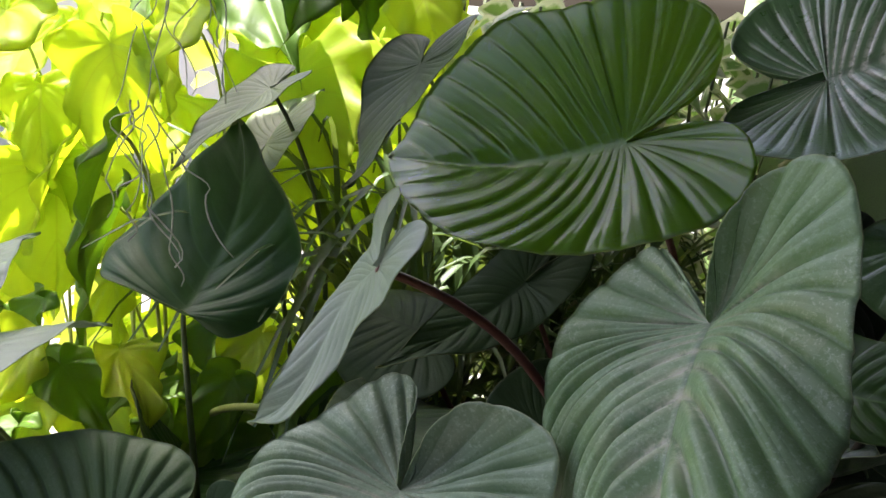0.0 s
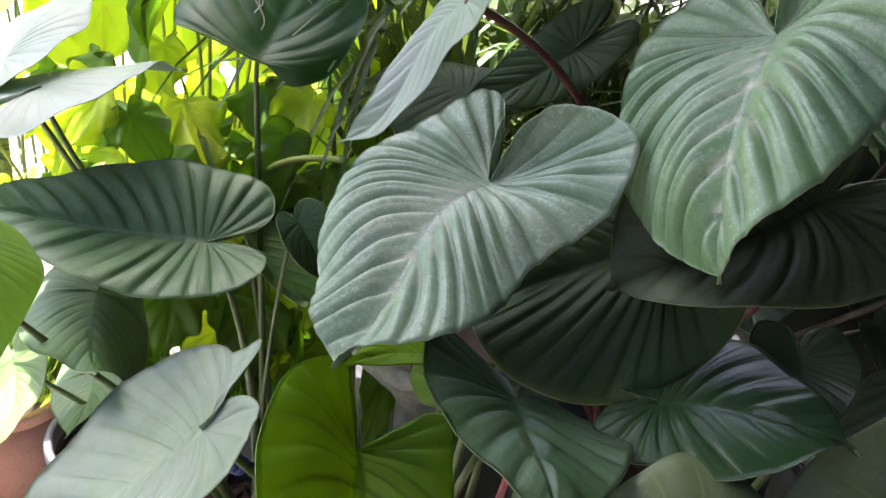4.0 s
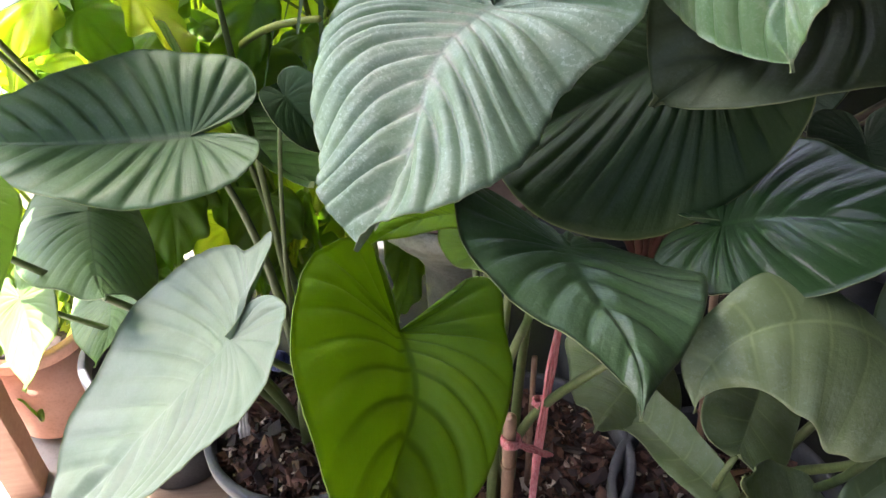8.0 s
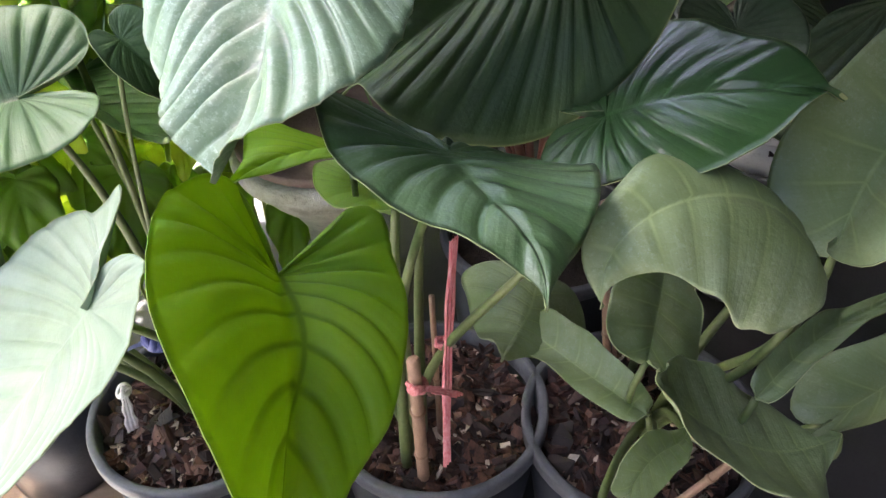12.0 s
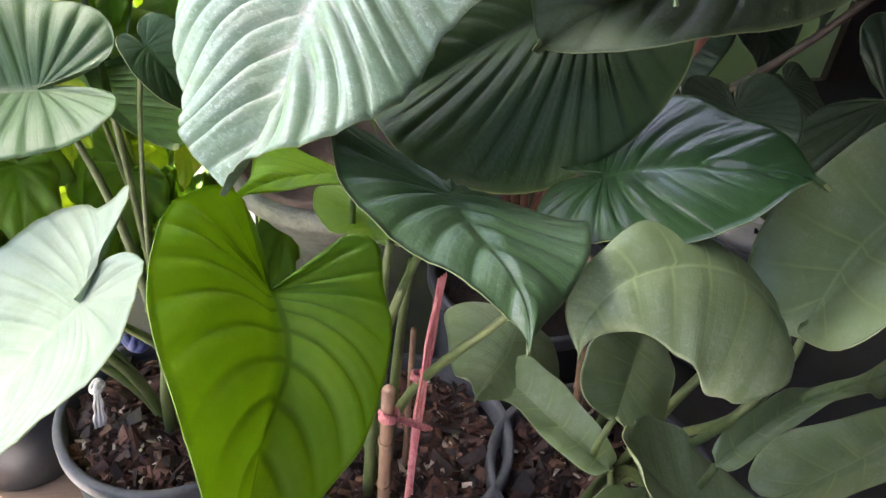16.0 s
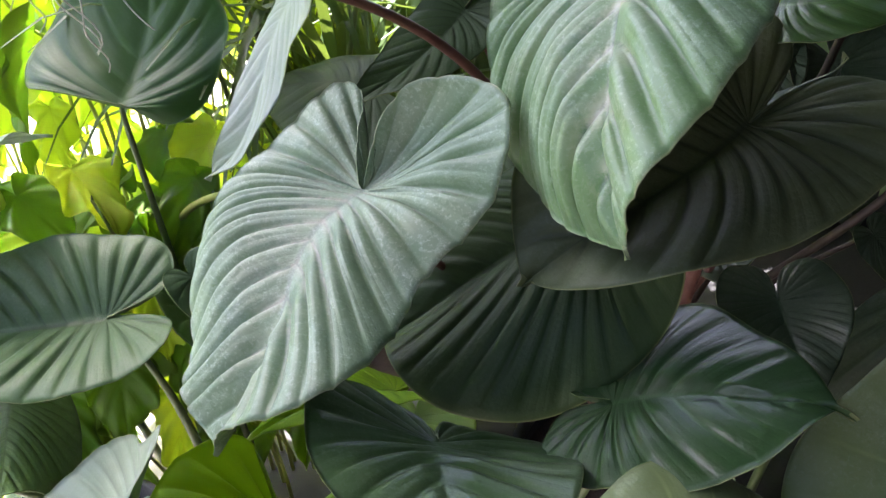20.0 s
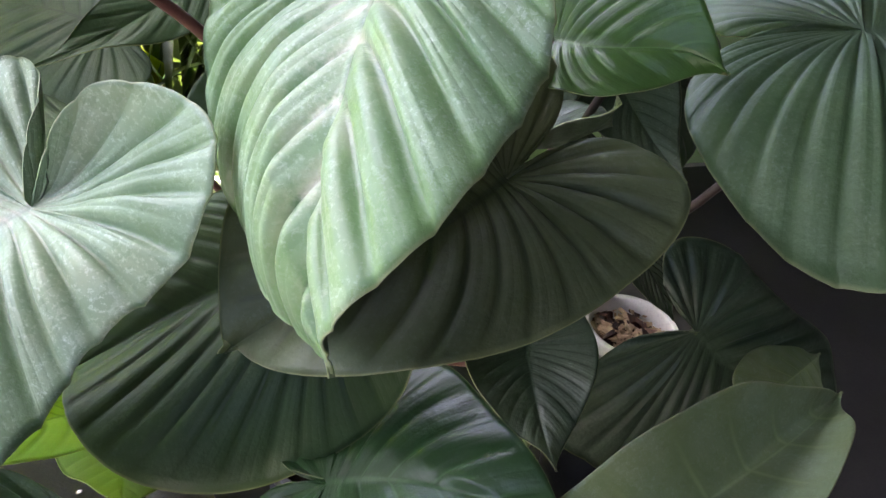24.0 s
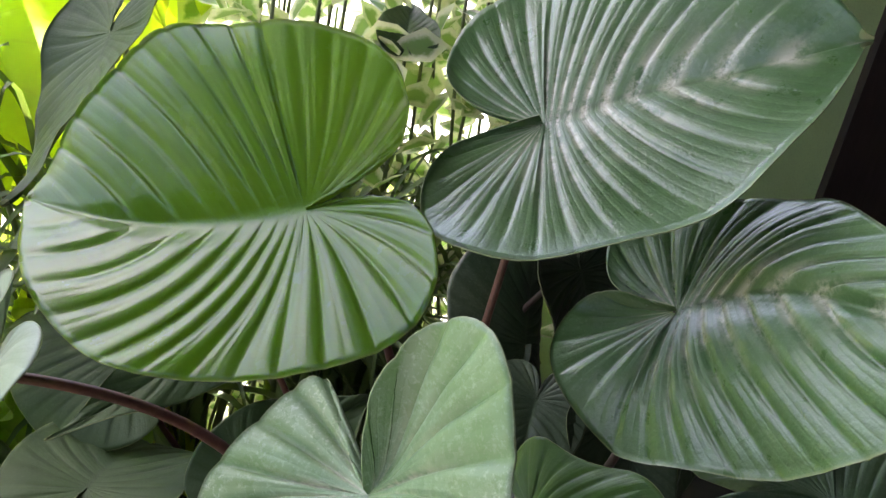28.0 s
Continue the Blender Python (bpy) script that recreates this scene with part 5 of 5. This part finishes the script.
# small-leaved bushes further back, with light between the leaves
def bush(name, x0, x1, y0, y1, z0, z1, count, size, seed, mat, label):
    rng = random.Random(seed)
    ob = empty_thing(name, ((x0 + x1) / 2, (y0 + y1) / 2, 0.0), label, "bush", "background plants")
    verts, faces = [], []
    for _ in range(count):
        c = Vector((rng.uniform(x0, x1) - ob.location.x, rng.uniform(y0, y1) - ob.location.y, rng.uniform(z0, z1)))
        m = Matrix.Translation(c) @ Euler((rng.uniform(-1.2, 1.2), rng.uniform(-1.2, 1.2), rng.uniform(0, 6.28))).to_matrix().to_4x4()
        s = size * rng.uniform(0.6, 1.4)
        n = len(verts)
        for px, py, pz in ((0, 0, 0), (0.32, 0.35, 0.09), (0.22, 0.75, 0.03), (0, 1.05, -0.1), (-0.22, 0.75, 0.03), (-0.32, 0.35, 0.09), (0, 0.4, 0), (0, 0.75, -0.03)):
            verts.append(m @ Vector((px * s, py * s, pz * s)))
        faces += [(n, n + 1, n + 6), (n + 1, n + 2, n + 7, n + 6), (n + 2, n + 3, n + 7), (n, n + 6, n + 5), (n + 6, n + 7, n + 4, n + 5), (n + 7, n + 3, n + 4)]
    uvs = np.array([(0.5, 0.9)] * 6 + [(0.5, 0.3)] * 2 + [])[np.arange(len(verts)) % 8]
    tagged(finish("leaves", verts, faces, mat, ob, "", True, uvs), kind="stuff")
    sv, sf = [], []
    for _ in range(24):
        a = np.array((rng.uniform(x0, x1) - ob.location.x, rng.uniform(y0, y1) - ob.location.y, 0.0))
        b = a + (rng.uniform(-0.15, 0.15), rng.uniform(-0.1, 0.1), z1)
        v, f = tube([a, a + (0, 0, 0.4 * z1), b - (0.03, 0, 0.3 * z1), b], 0.006, 0.003, 6, 8)
        n = len(sv)
        sv += v
        sf += [tuple(i + n for i in q) for q in f]
    tagged(finish("branching", sv, sf, STEM, ob), kind="stuff")
    return ob


bush("leafy_bush", 0.1, 0.88, 1.55, 1.95, 0.1, 1.36, 1150, 0.085, 21, VARIEG, "bush of small green leaves with cream margins")
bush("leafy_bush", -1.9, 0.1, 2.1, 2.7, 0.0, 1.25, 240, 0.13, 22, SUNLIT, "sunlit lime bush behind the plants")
bush("leafy_bush", 0.1, 0.95, 2.1, 2.6, 0.0, 1.35, 300, 0.10, 23, VARIEG, "sunlit variegated bush near the green wall")
